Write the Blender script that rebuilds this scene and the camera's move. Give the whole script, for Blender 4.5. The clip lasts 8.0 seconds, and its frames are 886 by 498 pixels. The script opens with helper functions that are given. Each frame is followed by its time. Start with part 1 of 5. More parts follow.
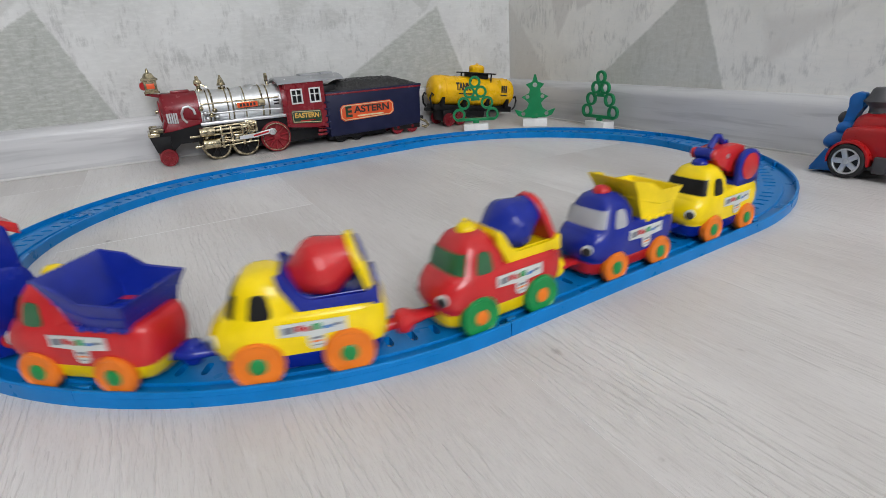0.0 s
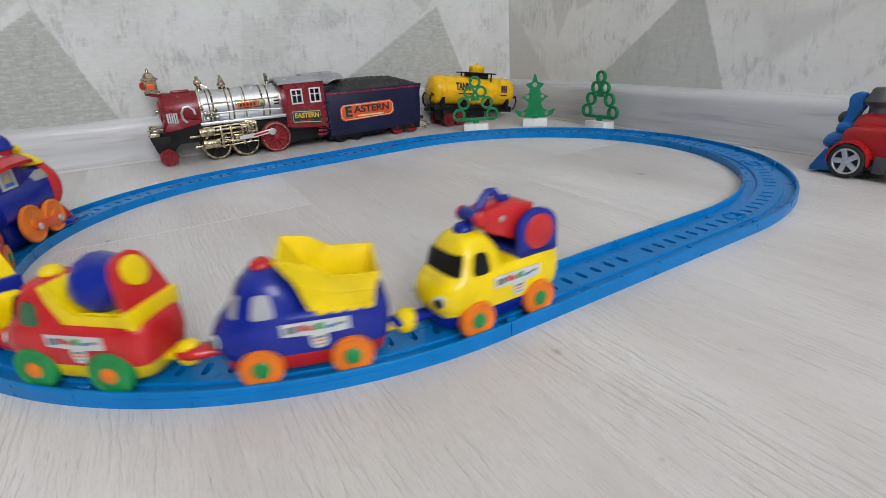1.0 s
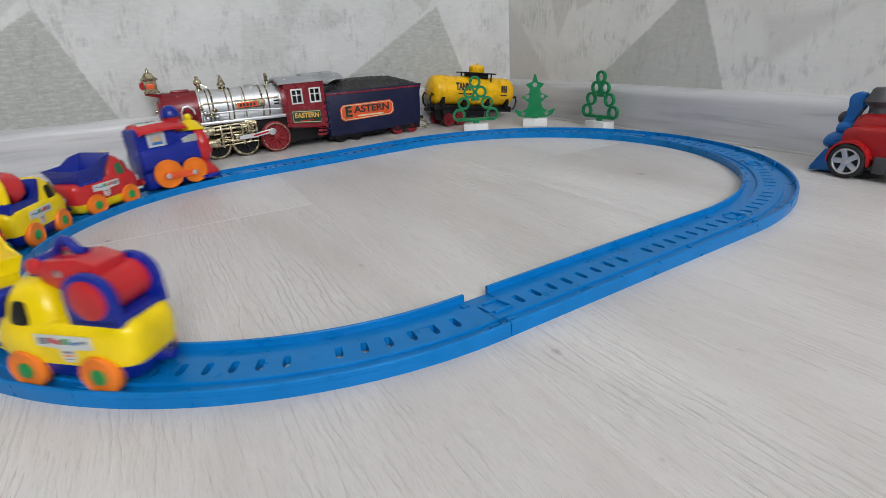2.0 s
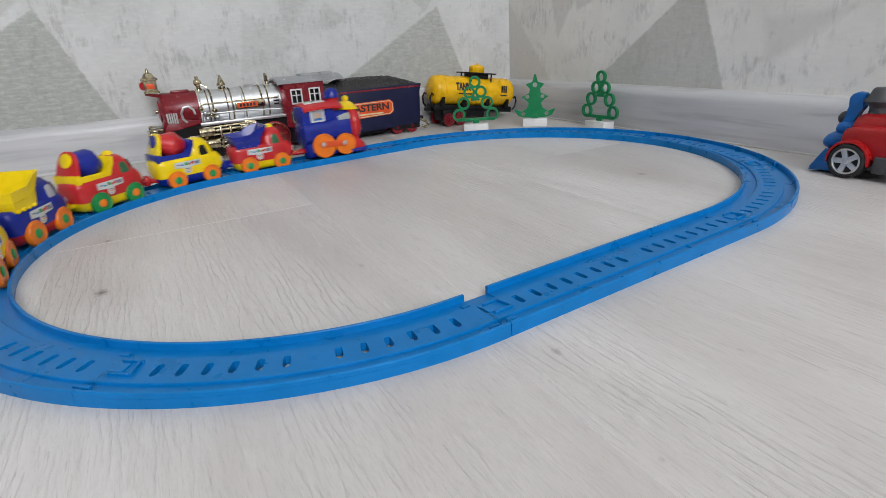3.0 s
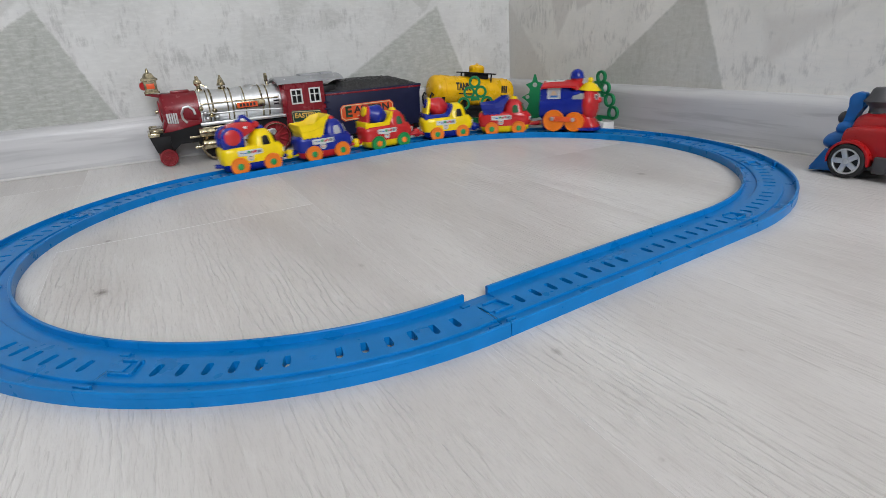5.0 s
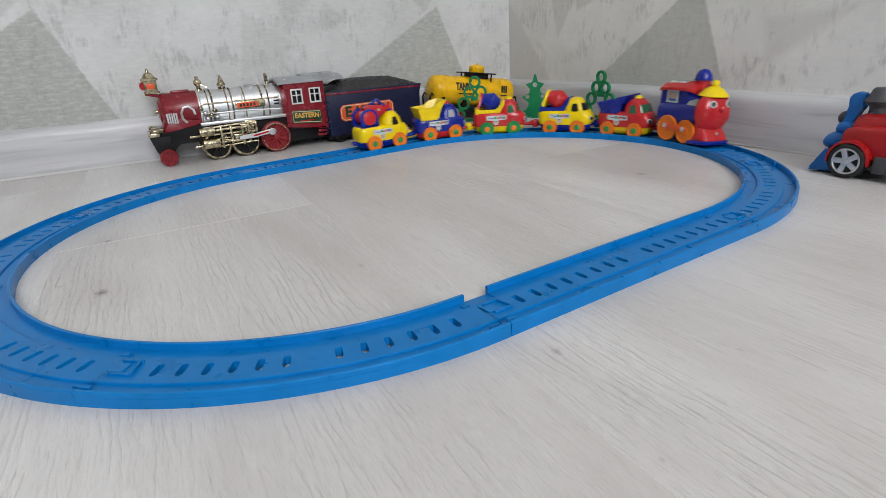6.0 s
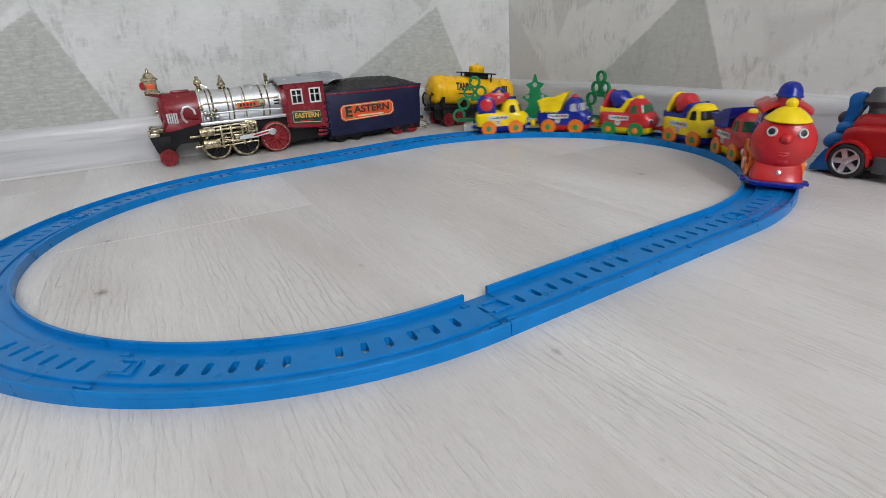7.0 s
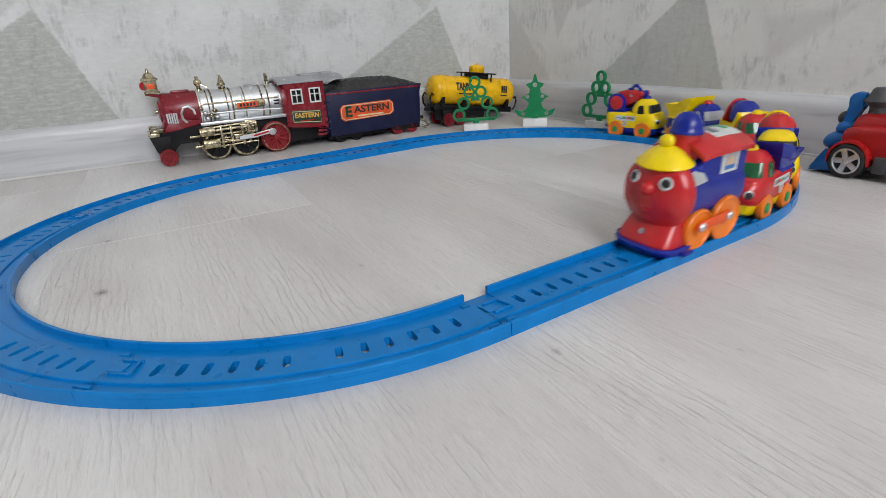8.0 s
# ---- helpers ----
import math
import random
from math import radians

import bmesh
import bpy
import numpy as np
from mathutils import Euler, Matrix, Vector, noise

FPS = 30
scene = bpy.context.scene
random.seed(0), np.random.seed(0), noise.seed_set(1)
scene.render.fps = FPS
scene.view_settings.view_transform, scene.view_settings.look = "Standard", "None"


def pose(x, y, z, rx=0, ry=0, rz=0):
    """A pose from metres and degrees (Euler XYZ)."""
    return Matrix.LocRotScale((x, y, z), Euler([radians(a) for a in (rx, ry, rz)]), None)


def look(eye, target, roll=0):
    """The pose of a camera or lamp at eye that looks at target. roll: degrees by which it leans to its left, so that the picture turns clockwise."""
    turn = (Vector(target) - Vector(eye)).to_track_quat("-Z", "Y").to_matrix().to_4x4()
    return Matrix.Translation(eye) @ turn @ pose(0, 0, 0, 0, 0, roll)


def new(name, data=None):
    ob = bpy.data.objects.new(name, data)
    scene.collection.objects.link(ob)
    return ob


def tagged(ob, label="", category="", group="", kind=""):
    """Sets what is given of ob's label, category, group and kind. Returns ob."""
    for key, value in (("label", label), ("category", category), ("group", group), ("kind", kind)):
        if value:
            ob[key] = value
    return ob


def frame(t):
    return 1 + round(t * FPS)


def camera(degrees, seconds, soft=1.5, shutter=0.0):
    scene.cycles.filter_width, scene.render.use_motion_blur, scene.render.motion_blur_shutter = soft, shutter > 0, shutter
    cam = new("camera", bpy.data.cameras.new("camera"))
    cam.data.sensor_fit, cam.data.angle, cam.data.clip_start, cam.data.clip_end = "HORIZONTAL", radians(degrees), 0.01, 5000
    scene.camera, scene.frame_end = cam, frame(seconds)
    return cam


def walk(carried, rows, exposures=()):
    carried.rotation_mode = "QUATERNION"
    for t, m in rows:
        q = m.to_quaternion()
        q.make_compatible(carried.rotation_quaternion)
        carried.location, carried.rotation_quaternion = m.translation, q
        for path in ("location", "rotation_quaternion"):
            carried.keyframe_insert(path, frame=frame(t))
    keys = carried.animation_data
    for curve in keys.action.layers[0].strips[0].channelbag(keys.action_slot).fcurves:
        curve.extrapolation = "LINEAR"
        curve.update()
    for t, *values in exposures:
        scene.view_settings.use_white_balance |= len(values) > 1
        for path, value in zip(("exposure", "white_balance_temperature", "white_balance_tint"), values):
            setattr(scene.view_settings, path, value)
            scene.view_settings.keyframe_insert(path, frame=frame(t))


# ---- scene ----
# ---------------------------------------------------------------- camera
EXPOSURE = 0.0
EYE = Vector((0, 0, 0.13))
TILT, YAW, LEAN = 0.37225, 0.47845, -3.555
AIM = EYE + Vector((math.cos(TILT) * math.sin(YAW), math.cos(TILT) * math.cos(YAW), -math.sin(TILT)))
cam = camera(79.17, 8.0, soft=0.85, shutter=0.6)
walk(cam, [(0.0, look(EYE, AIM, LEAN)), (8.0, look(EYE, AIM, LEAN))], exposures=[(0.0, EXPOSURE), (8.0, EXPOSURE)])

# ---------------------------------------------------------------- room measures
NORTH, EAST, SOUTH, WEST, CEILING = 0.830, 0.587, -2.3, -2.9, 2.6
WIN_X0, WIN_X1, WIN_Z0, WIN_Z1 = -0.80, 0.28, 0.75, 2.35

# ---------------------------------------------------------------- light
world = bpy.data.worlds.new("sky")
world.use_nodes = True
scene.world = world
wn = world.node_tree
sky = wn.nodes.new("ShaderNodeTexSky")
sky.sky_type, sky.sun_disc = "NISHITA", False
sky.sun_elevation, sky.sun_rotation = radians(38), radians(200)
wn.links.new(sky.outputs[0], wn.nodes["Background"].inputs[0])
wn.nodes["Background"].inputs[1].default_value = 0.1

sun = new("sun", bpy.data.lights.new("sun", "SUN"))
sun.data.energy, sun.data.angle, sun.data.color = 0.6, radians(12), (1, 0.96, 0.9)
sun.matrix_world = look((1.5, 3, 4), (0, 0, 0))

glow = new("window_daylight", bpy.data.lights.new("window_daylight", "AREA"))
glow.data.shape, glow.data.size, glow.data.size_y = "RECTANGLE", WIN_X1 - WIN_X0 - 0.1, WIN_Z1 - WIN_Z0 - 0.1
glow.data.energy, glow.data.color = 62.6, (0.935, 0.95, 1.0)
glow.matrix_world = look(((WIN_X0 + WIN_X1) / 2, SOUTH + 0.02, (WIN_Z0 + WIN_Z1) / 2), ((WIN_X0 + WIN_X1) / 2 + 1.0, 0, (WIN_Z0 + WIN_Z1) / 2 - 0.4))


# ---------------------------------------------------------------- material tools
class Nodes:
    """A small node-graph writer for one material."""

    def __init__(self, name):
        self.m = bpy.data.materials.new(name)
        self.m.use_nodes = True
        self.t = self.m.node_tree
        self.b = self.t.nodes["Principled BSDF"]

    def add(self, kind, **sockets):
        n = self.t.nodes.new("ShaderNode" + kind)
        for k, v in sockets.items():
            self.put(n.inputs[int(k[1:]) if k[0] == "i" and k[1:].isdigit() else k.replace("_", " ")], v)
        return n

    def put(self, socket, v):
        if hasattr(v, "is_output"):
            self.t.links.new(v, socket)
        else:
            socket.default_value = v

    def math(self, op, a, b=0.0, clamp=False):
        n = self.t.nodes.new("ShaderNodeMath")
        n.operation, n.use_clamp = op, clamp
        self.put(n.inputs[0], a), self.put(n.inputs[1], b)
        return n.outputs[0]

    def ramp(self, v, stops):
        n = self.t.nodes.new("ShaderNodeValToRGB")
        e = n.color_ramp.elements
        while len(e) < len(stops):
            e.new(0.5)
        for el, (p, c) in zip(e, stops):
            el.position, el.color = p, (*(c if hasattr(c, "__len__") else (c, c, c)), 1)
        self.put(n.inputs[0], v)
        return n.outputs[0]

    def mix(self, f, a, b, how="MIX"):
        n = self.t.nodes.new("ShaderNodeMix")
        n.data_type, n.blend_type = "RGBA", how
        self.put(n.inputs[0], f)
        for s, v in ((n.inputs[6], a), (n.inputs[7], b)):
            self.put(s, v if hasattr(v, "is_output") else (*v, 1))
        return n.outputs[2]

    def where(self, scale=(1, 1, 1), world_space=False, rot=(0, 0, 0)):
        src = self.add("NewGeometry").outputs["Position"] if world_space else self.add("TexCoord").outputs["Object"]
        mp = self.add("Mapping", Vector=src, Scale=scale, Rotation=rot)
        return mp.outputs[0]

    def noise(self, vec, scale, detail=3.0, rough=0.55, distort=0.0):
        return self.add("TexNoise", Vector=vec, Scale=scale, Detail=detail, Roughness=rough, Distortion=distort).outputs[0]

    def bump(self, height, strength=0.2, distance=0.001):
        n = self.add("Bump", Strength=strength, Distance=distance, Height=height)
        self.t.links.new(n.outputs[0], self.b.inputs["Normal"])

    def done(self, color=None, rough=None, metal=None, **more):
        for key, v in (("Base Color", color), ("Roughness", rough), ("Metallic", metal)):
            if v is not None:
                self.put(self.b.inputs[key], (*v, 1) if isinstance(v, tuple) else v)
        for k, v in more.items():
            self.put(self.b.inputs[k.replace("_", " ")], v)
        return self.m


def plastic(name, color, rough=0.32, sss=0.0, mottle=0.08, shine=0.4):
    g = Nodes(name)
    p = g.where()
    big, fine = g.noise(p, 60, 3), g.noise(p, 900, 2)
    dark = tuple(c * (1 - mottle * 2) for c in color)
    lite = tuple(min(1, c * (1 + mottle) + 0.004) for c in color)
    col = g.mix(g.ramp(big, [(0.3, 0.0), (0.7, 1.0)]), dark, lite)
    scuff = g.ramp(g.noise(g.where((1, 3, 8)), 260, 5, 0.7), [(0.62, 0.0), (0.75, 1.0)])
    col = g.mix(g.math("MULTIPLY", scuff, 0.07), col, tuple(min(1, c * 0.6 + 0.22) for c in color))
    g.bump(g.math("ADD", fine, g.math("MULTIPLY", big, 2.0)), 0.05, 0.0006)
    return g.done(col, g.math("ADD", g.math("MULTIPLY", big, 0.18), rough - 0.09), 0.0, IOR=1.5, Subsurface_Weight=sss, Specular_IOR_Level=shine)


def metal(name, color, rough=0.18, patch_tone=0.5):
    g = Nodes(name)
    p = g.where()
    n = g.noise(p, 180, 4)
    col = g.mix(g.ramp(n, [(0.35, 0.0), (0.7, 1.0)]), tuple(c * patch_tone for c in color), color)
    g.bump(g.noise(p, 500, 2), 0.08, 0.0008)
    return g.done(col, g.math("ADD", g.math("MULTIPLY", n, 0.2), rough - 0.05), 1.0)


RED = plastic("red_plastic", (0.52, 0.016, 0.019), 0.22, shine=0.5)
YELLOW = plastic("yellow_plastic", (0.86, 0.63, 0.001), 0.22, shine=0.38)
BLUE = plastic("deep_blue_plastic", (0.002, 0.016, 0.26), 0.24, shine=0.42)
ORANGE = plastic("orange_plastic", (0.80, 0.19, 0.010))
GREEN = plastic("green_plastic", (0.006, 0.25, 0.06))
TREE_GREEN = plastic("tree_green_plastic", (0.004, 0.21, 0.07), 0.34)
TRACK_BLUE = plastic("track_blue_plastic", (0.0, 0.176, 0.50), 0.30, mottle=0.05, shine=0.20)
BLACK = plastic("black_plastic", (0.006, 0.006, 0.007), 0.42, shine=0.22)
SILVER_PAINT = plastic("silver_grey_paint", (0.40, 0.41, 0.44), 0.2)
GLASS_GREEN = plastic("dark_green_window_paint", (0.02, 0.12, 0.045), 0.14, shine=0.6)
WHITE = plastic("white_plastic", (0.74, 0.74, 0.73), 0.45)
OXBLOOD = plastic("dark_red_plastic", (0.21, 0.010, 0.018), 0.26)
NAVY = plastic("navy_plastic", (0.007, 0.010, 0.042), 0.42, shine=0.25)
TANK_YELLOW = plastic("tank_yellow_plastic", (0.86, 0.48, 0.004), 0.28)
ROOF_GREY = plastic("grey_roof_plastic", (0.33, 0.34, 0.35), 0.42)
CHROME = metal("silver_plating", (0.74, 0.75, 0.76), 0.33, 0.86)
# the gold's low last value paints dark reflections into it as noise patches
GOLD = metal("gold_plating", (0.74, 0.64, 0.43), 0.12, 0.28)
STEEL = metal("screw_steel", (0.75, 0.75, 0.76), 0.25)
COBALT = plastic("cobalt_blue_plastic", (0.004, 0.130, 0.44), 0.34)
TOMATO = plastic("tomato_red_plastic", (0.42, 0.010, 0.012), 0.3)
DARK_GREY = plastic("dark_grey_plastic", (0.06, 0.06, 0.065), 0.45)
RUBBER = plastic("black_rubber", (0.014, 0.014, 0.015), 0.6)
PAPER = plastic("white_sticker_paper", (0.56, 0.59, 0.57), 0.35)
ORANGE_SIGN = plastic("orange_red_sign", (0.72, 0.09, 0.018), 0.35)
BRASS_INK = plastic("brass_yellow_lettering", (0.72, 0.42, 0.08), 0.4)
CREAM = plastic("cream_lettering", (0.7, 0.6, 0.35), 0.4)
INK = plastic("black_ink", (0.02, 0.02, 0.02), 0.45)
WHEEL_RED = plastic("dull_red_plastic", (0.25, 0.012, 0.018), 0.35)
GREY_INK = plastic("grey_print", (0.16, 0.17, 0.2), 0.45)
INK_GREEN = plastic("dark_green_ink", (0.010, 0.045, 0.022), 0.4)
SKIN = plastic("print_tan", (0.55, 0.38, 0.24), 0.4)


def coal_material():
    g = Nodes("black_coal")
    p = g.where()
    n = g.noise(p, 350, 5, 0.7)
    g.bump(n, 0.8, 0.002)
    return g.done(g.ramp(n, [(0.35, 0.004), (0.7, 0.035)]), 0.45)


COAL = coal_material()


def laminate():
    """Whitewashed wood laminate: each board has its own offset, from the object's random."""
    g = Nodes("whitewashed_laminate")
    pos = g.add("NewGeometry").outputs["Position"]
    rnd = g.add("ObjectInfo").outputs["Random"]
    shift = g.add("CombineXYZ", X=g.math("MULTIPLY", rnd, 7.3), Y=g.math("MULTIPLY", rnd, 31.0), Z=g.math("MULTIPLY", rnd, 3.0)).outputs[0]
    vec = g.add("VectorMath", i0=pos, i1=shift).outputs[0]

    def stretched(k):
        return g.add("Mapping", Vector=vec, Scale=(1, k, 1)).outputs[0]

    broad = g.noise(stretched(0.28), 10, 3, 0.5, 0.5)
    mask = g.ramp(g.noise(stretched(0.4), 13, 3, 0.6, 0.4), [(0.45, 0.0), (0.62, 1.0)])
    tone2 = g.noise(stretched(0.08), 45, 3, 0.55, 0.6)
    grain = g.noise(stretched(0.11), 260, 5, 0.62, 0.9)
    pores = g.noise(stretched(0.07), 560, 4, 0.62, 0.5)
    hair = g.noise(stretched(0.10), 1250, 3, 0.6, 0.4)
    lines = g.add("TexWave", Vector=stretched(0.13), Scale=70.0, Distortion=13.0, Detail=3.0, Detail_Scale=1.3, Detail_Roughness=0.6).outputs[1]
    lines = g.math("MULTIPLY", g.ramp(lines, [(0.74, 0.0), (0.98, 1.0)]), mask)
    flecks = g.math("MULTIPLY", g.ramp(pores, [(0.60, 0.0), (0.66, 1.0)]), g.ramp(broad, [(0.30, 0.25), (0.70, 1.0)]))
    col = g.mix(g.ramp(broad, [(0.32, 0.0), (0.68, 1.0)]), (0.575, 0.548, 0.525), (0.76, 0.745, 0.73))
    col = g.mix(g.math("MULTIPLY", g.ramp(tone2, [(0.50, 0.0), (0.72, 1.0)]), 0.30), col, (0.54, 0.515, 0.495))
    col = g.mix(g.math("MULTIPLY", g.ramp(grain, [(0.58, 0.0), (0.68, 1.0)]), 0.17), col, (0.42, 0.39, 0.365))
    col = g.mix(g.math("MULTIPLY", flecks, 0.38), col, (0.33, 0.305, 0.29))
    col = g.mix(g.math("MULTIPLY", lines, 0.07), col, (0.37, 0.34, 0.32))
    col = g.mix(g.math("MULTIPLY", g.ramp(hair, [(0.52, 0.0), (0.66, 1.0)]), 0.20), col, (0.40, 0.375, 0.355))
    wisp = g.ramp(g.noise(stretched(0.09), 170, 4, 0.6, 0.9), [(0.60, 0.0), (0.70, 1.0)])
    col = g.mix(g.math("MULTIPLY", wisp, 0.35), col, (0.79, 0.785, 0.78))
    # printed knots, each a dark heart in a darker halo
    wob = g.math("MULTIPLY", g.math("SUBTRACT", g.noise(pos, 240, 4, 0.7), 0.5), 0.006)
    for x, y, r, deep in ((-0.0475, 0.358, 0.0045, 1.0), (-0.048, 0.469, 0.0022, 0.9), (0.400, 0.352, 0.0040, 0.6), (0.134, 0.157, 0.0022, 0.35), (0.121, 0.089, 0.0012, 0.3), (0.098, 0.302, 0.0025, 0.3), (0.199, 0.115, 0.0015, 0.3)):
        d = g.add("VectorMath", i0=g.add("Mapping", Vector=pos, Location=(-x, -y * 0.7, 0), Scale=(1, 0.7, 1)).outputs[0])
        d.operation = "LENGTH"
        k = g.math("ADD", d.outputs["Value"], wob)
        halo = g.ramp(g.math("DIVIDE", k, r * 7), [(0.0, 1.0), (1.0, 0.0)])
        col = g.mix(g.math("MULTIPLY", halo, 0.32 * deep), col, (0.44, 0.39, 0.36))
        heart = g.ramp(g.math("DIVIDE", k, r), [(0.25, 1.0), (1.0, 0.0)])
        col = g.mix(g.math("MULTIPLY", heart, 0.85 * deep), col, (0.13, 0.10, 0.085))
    tone = g.mix(rnd, (0.94, 0.93, 0.925), (1.0, 1.0, 1.0))
    col = g.mix(1.0, col, tone, "MULTIPLY")
    h = g.math("SUBTRACT", g.math("MULTIPLY", grain, -0.5), g.math("ADD", g.math("MULTIPLY", pores, 0.6), g.math("ADD", g.math("MULTIPLY", lines, 0.5), g.math("MULTIPLY", hair, 0.35))))
    g.bump(h, 0.75, 0.0008)
    return g.done(col, g.math("ADD", g.math("MULTIPLY", grain, 0.2), 0.24), 0.0)


FLOOR_MAT = laminate()


def painted(name, color, scale=3.0, rough=0.7):
    g = Nodes(name)
    p = g.where(world_space=True)
    n, f = g.noise(p, scale, 3), g.noise(p, 160, 4)
    g.bump(f, 0.15, 0.001)
    return g.done(g.mix(n, tuple(c * 0.93 for c in color), color), rough)


CEIL_MAT = painted("white_ceiling_paint", (0.82, 0.82, 0.81))
FRAME_MAT = painted("white_window_frame", (0.8, 0.8, 0.8), 8, 0.35)


def skirting_material(along):
    """Pale grey wood-print skirting, streaks along the wall."""
    g = Nodes("pale_grey_skirting_" + along)
    stretch = (0.06, 1, 1) if along == "x" else (1, 0.06, 1)
    p = g.where(stretch, world_space=True)
    a, b = g.noise(p, 130, 4, 0.6, 0.6), g.noise(p, 32, 3, 0.5, 0.4)
    c = g.noise(g.where((1, 1, 1), world_space=True), 6, 3)
    col = g.mix(g.ramp(b, [(0.35, 0.0), (0.68, 1.0)]), (0.40, 0.405, 0.415), (0.60, 0.60, 0.605))
    col = g.mix(g.math("MULTIPLY", g.ramp(a, [(0.5, 0.0), (0.66, 1.0)]), 0.6), col, (0.34, 0.34, 0.35))
    col = g.mix(g.math("MULTIPLY", c, 0.2), col, (0.64, 0.63, 0.62))
    g.bump(a, 0.12, 0.0005)
    return g.done(col, 0.38)


CAULK = painted("white_sealant", (0.60, 0.59, 0.575), 20, 0.5)


def wallpaper(name, axis, triangles, base_lo, base_hi):
    """Brushed grey wallpaper with worn printed triangles; axis is the wall's horizontal one."""
    g = Nodes(name)
    pos = g.add("NewGeometry").outputs["Position"]
    sep = g.add("SeparateXYZ", Vector=pos)
    u, z = sep.outputs[0 if axis == "x" else 1], sep.outputs[2]
    flat = g.add("CombineXYZ", X=u, Y=0.0, Z=z).outputs[0]
    upright = g.add("Mapping", Vector=flat, Scale=(1, 1, 0.28)).outputs[0]
    across = g.add("Mapping", Vector=flat, Scale=(0.3, 1, 1)).outputs[0]
    cloud = g.noise(flat, 7, 4, 0.6)
    scratch = g.noise(upright, 150, 5, 0.7, 0.4)
    weave = g.noise(across, 260, 4, 0.65)
    patch = g.noise(flat, 22, 5, 0.65, 0.5)
    col = g.mix(g.ramp(cloud, [(0.35, 0.0), (0.65, 1.0)]), base_lo, base_hi)
    worn = g.math("MULTIPLY", g.ramp(patch, [(0.50, 0.0), (0.60, 1.0)]), g.ramp(scratch, [(0.44, 0.0), (0.58, 1.0)]))
    col = g.mix(g.math("MULTIPLY", worn, 0.58), col, tuple(c * 0.66 for c in base_lo))
    # jitter for the printed edges
    j = g.math("MULTIPLY", g.math("SUBTRACT", g.noise(flat, 90, 4, 0.7), 0.5), 0.007)
    for pts, tint, cover, hard in triangles:
        m = None
        cx, cz = sum(p[0] for p in pts) / 3, sum(p[1] for p in pts) / 3
        for (ax, az), (bx, bz) in zip(pts, pts[1:] + pts[:1]):
            nx, nz = -(bz - az), bx - ax
            ln = math.hypot(nx, nz)
            nx, nz = nx / ln, nz / ln
            if nx * (cx - ax) + nz * (cz - az) < 0:
                nx, nz = -nx, -nz
            d = g.math("SUBTRACT", g.math("ADD", g.math("MULTIPLY", u, nx), g.math("MULTIPLY", z, nz)), nx * ax + nz * az)
            m = d if m is None else g.math("MINIMUM", m, d)
        m = g.math("ADD", m, j)
        m = g.math("DIVIDE", m, hard, True)
        broken = g.ramp(g.math("ADD", g.math("MULTIPLY", patch, 0.5), g.math("MULTIPLY", scratch, 0.5)), [(0.36, 1.0), (0.62, 0.55)])
        m = g.math("MULTIPLY", g.math("MULTIPLY", m, broken), cover)
        col = g.mix(m, col, tint)
    col = g.mix(g.math("MULTIPLY", g.ramp(weave, [(0.45, 0.0), (0.70, 1.0)]), 0.34), col, (0.70, 0.71, 0.69))
    col = g.mix(g.math("MULTIPLY", g.ramp(scratch, [(0.58, 0.0), (0.72, 1.0)]), 0.30), col, (0.30, 0.31, 0.29))
    g.bump(g.math("ADD", weave, scratch), 0.25, 0.0006)
    return g.done(col, 0.62)


SAGE, MIST, TAUPE = (0.285, 0.300, 0.262), (0.40, 0.405, 0.385), (0.55, 0.53, 0.50)
PAPER_NORTH = wallpaper("brushed_wallpaper_north", "x", [
    ([(-0.0891, 0.1921), (-0.0270, 0.0470), (-0.40, 0.0090)], SAGE, 0.95, 0.0025),
    ([(-0.1229, 0.1811), (-0.0800, 0.2130), (-0.2400, 0.2600)], MIST, 0.75, 0.004),
    ([(0.4467, 0.1828), (0.5010, 0.0546), (0.2150, 0.0450)], SAGE, 0.85, 0.004),
    ([(0.3900, 0.2000), (0.4460, 0.2000), (0.4242, 0.1686)], MIST, 0.80, 0.003),
    ([(0.2602, 0.1948), (0.3018, 0.1631), (0.2356, 0.1473)], MIST, 0.70, 0.006),
    ([(0.1942, 0.2018), (0.1934, 0.1357), (0.2519, 0.2008)], MIST, 0.75, 0.010),
    ([(0.1417, 0.1874), (0.2208, 0.1327), (0.1265, 0.0948)], MIST, 0.45, 0.006),
    ([(-0.62, 0.32), (-0.44, 0.14), (-0.70, 0.06)], SAGE, 0.8, 0.004),
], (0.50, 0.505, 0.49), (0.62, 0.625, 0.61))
# same paper as north; extra light on this wall is put into its colours
PAPER_EAST_LIGHTENED = wallpaper("brushed_wallpaper_east_lightened", "y", [
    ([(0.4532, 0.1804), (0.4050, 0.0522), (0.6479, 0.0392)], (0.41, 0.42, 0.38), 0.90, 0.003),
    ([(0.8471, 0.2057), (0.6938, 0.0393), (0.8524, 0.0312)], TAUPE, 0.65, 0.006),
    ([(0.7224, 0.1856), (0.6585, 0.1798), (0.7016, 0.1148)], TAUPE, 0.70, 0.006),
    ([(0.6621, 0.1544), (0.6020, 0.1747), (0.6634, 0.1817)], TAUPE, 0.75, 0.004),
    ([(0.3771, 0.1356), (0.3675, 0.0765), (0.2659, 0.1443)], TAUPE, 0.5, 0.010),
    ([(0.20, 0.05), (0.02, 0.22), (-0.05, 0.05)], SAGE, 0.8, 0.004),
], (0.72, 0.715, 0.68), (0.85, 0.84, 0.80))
PAPER_PLAIN = painted("plain_grey_wallpaper", (0.44, 0.445, 0.43), 5, 0.65)

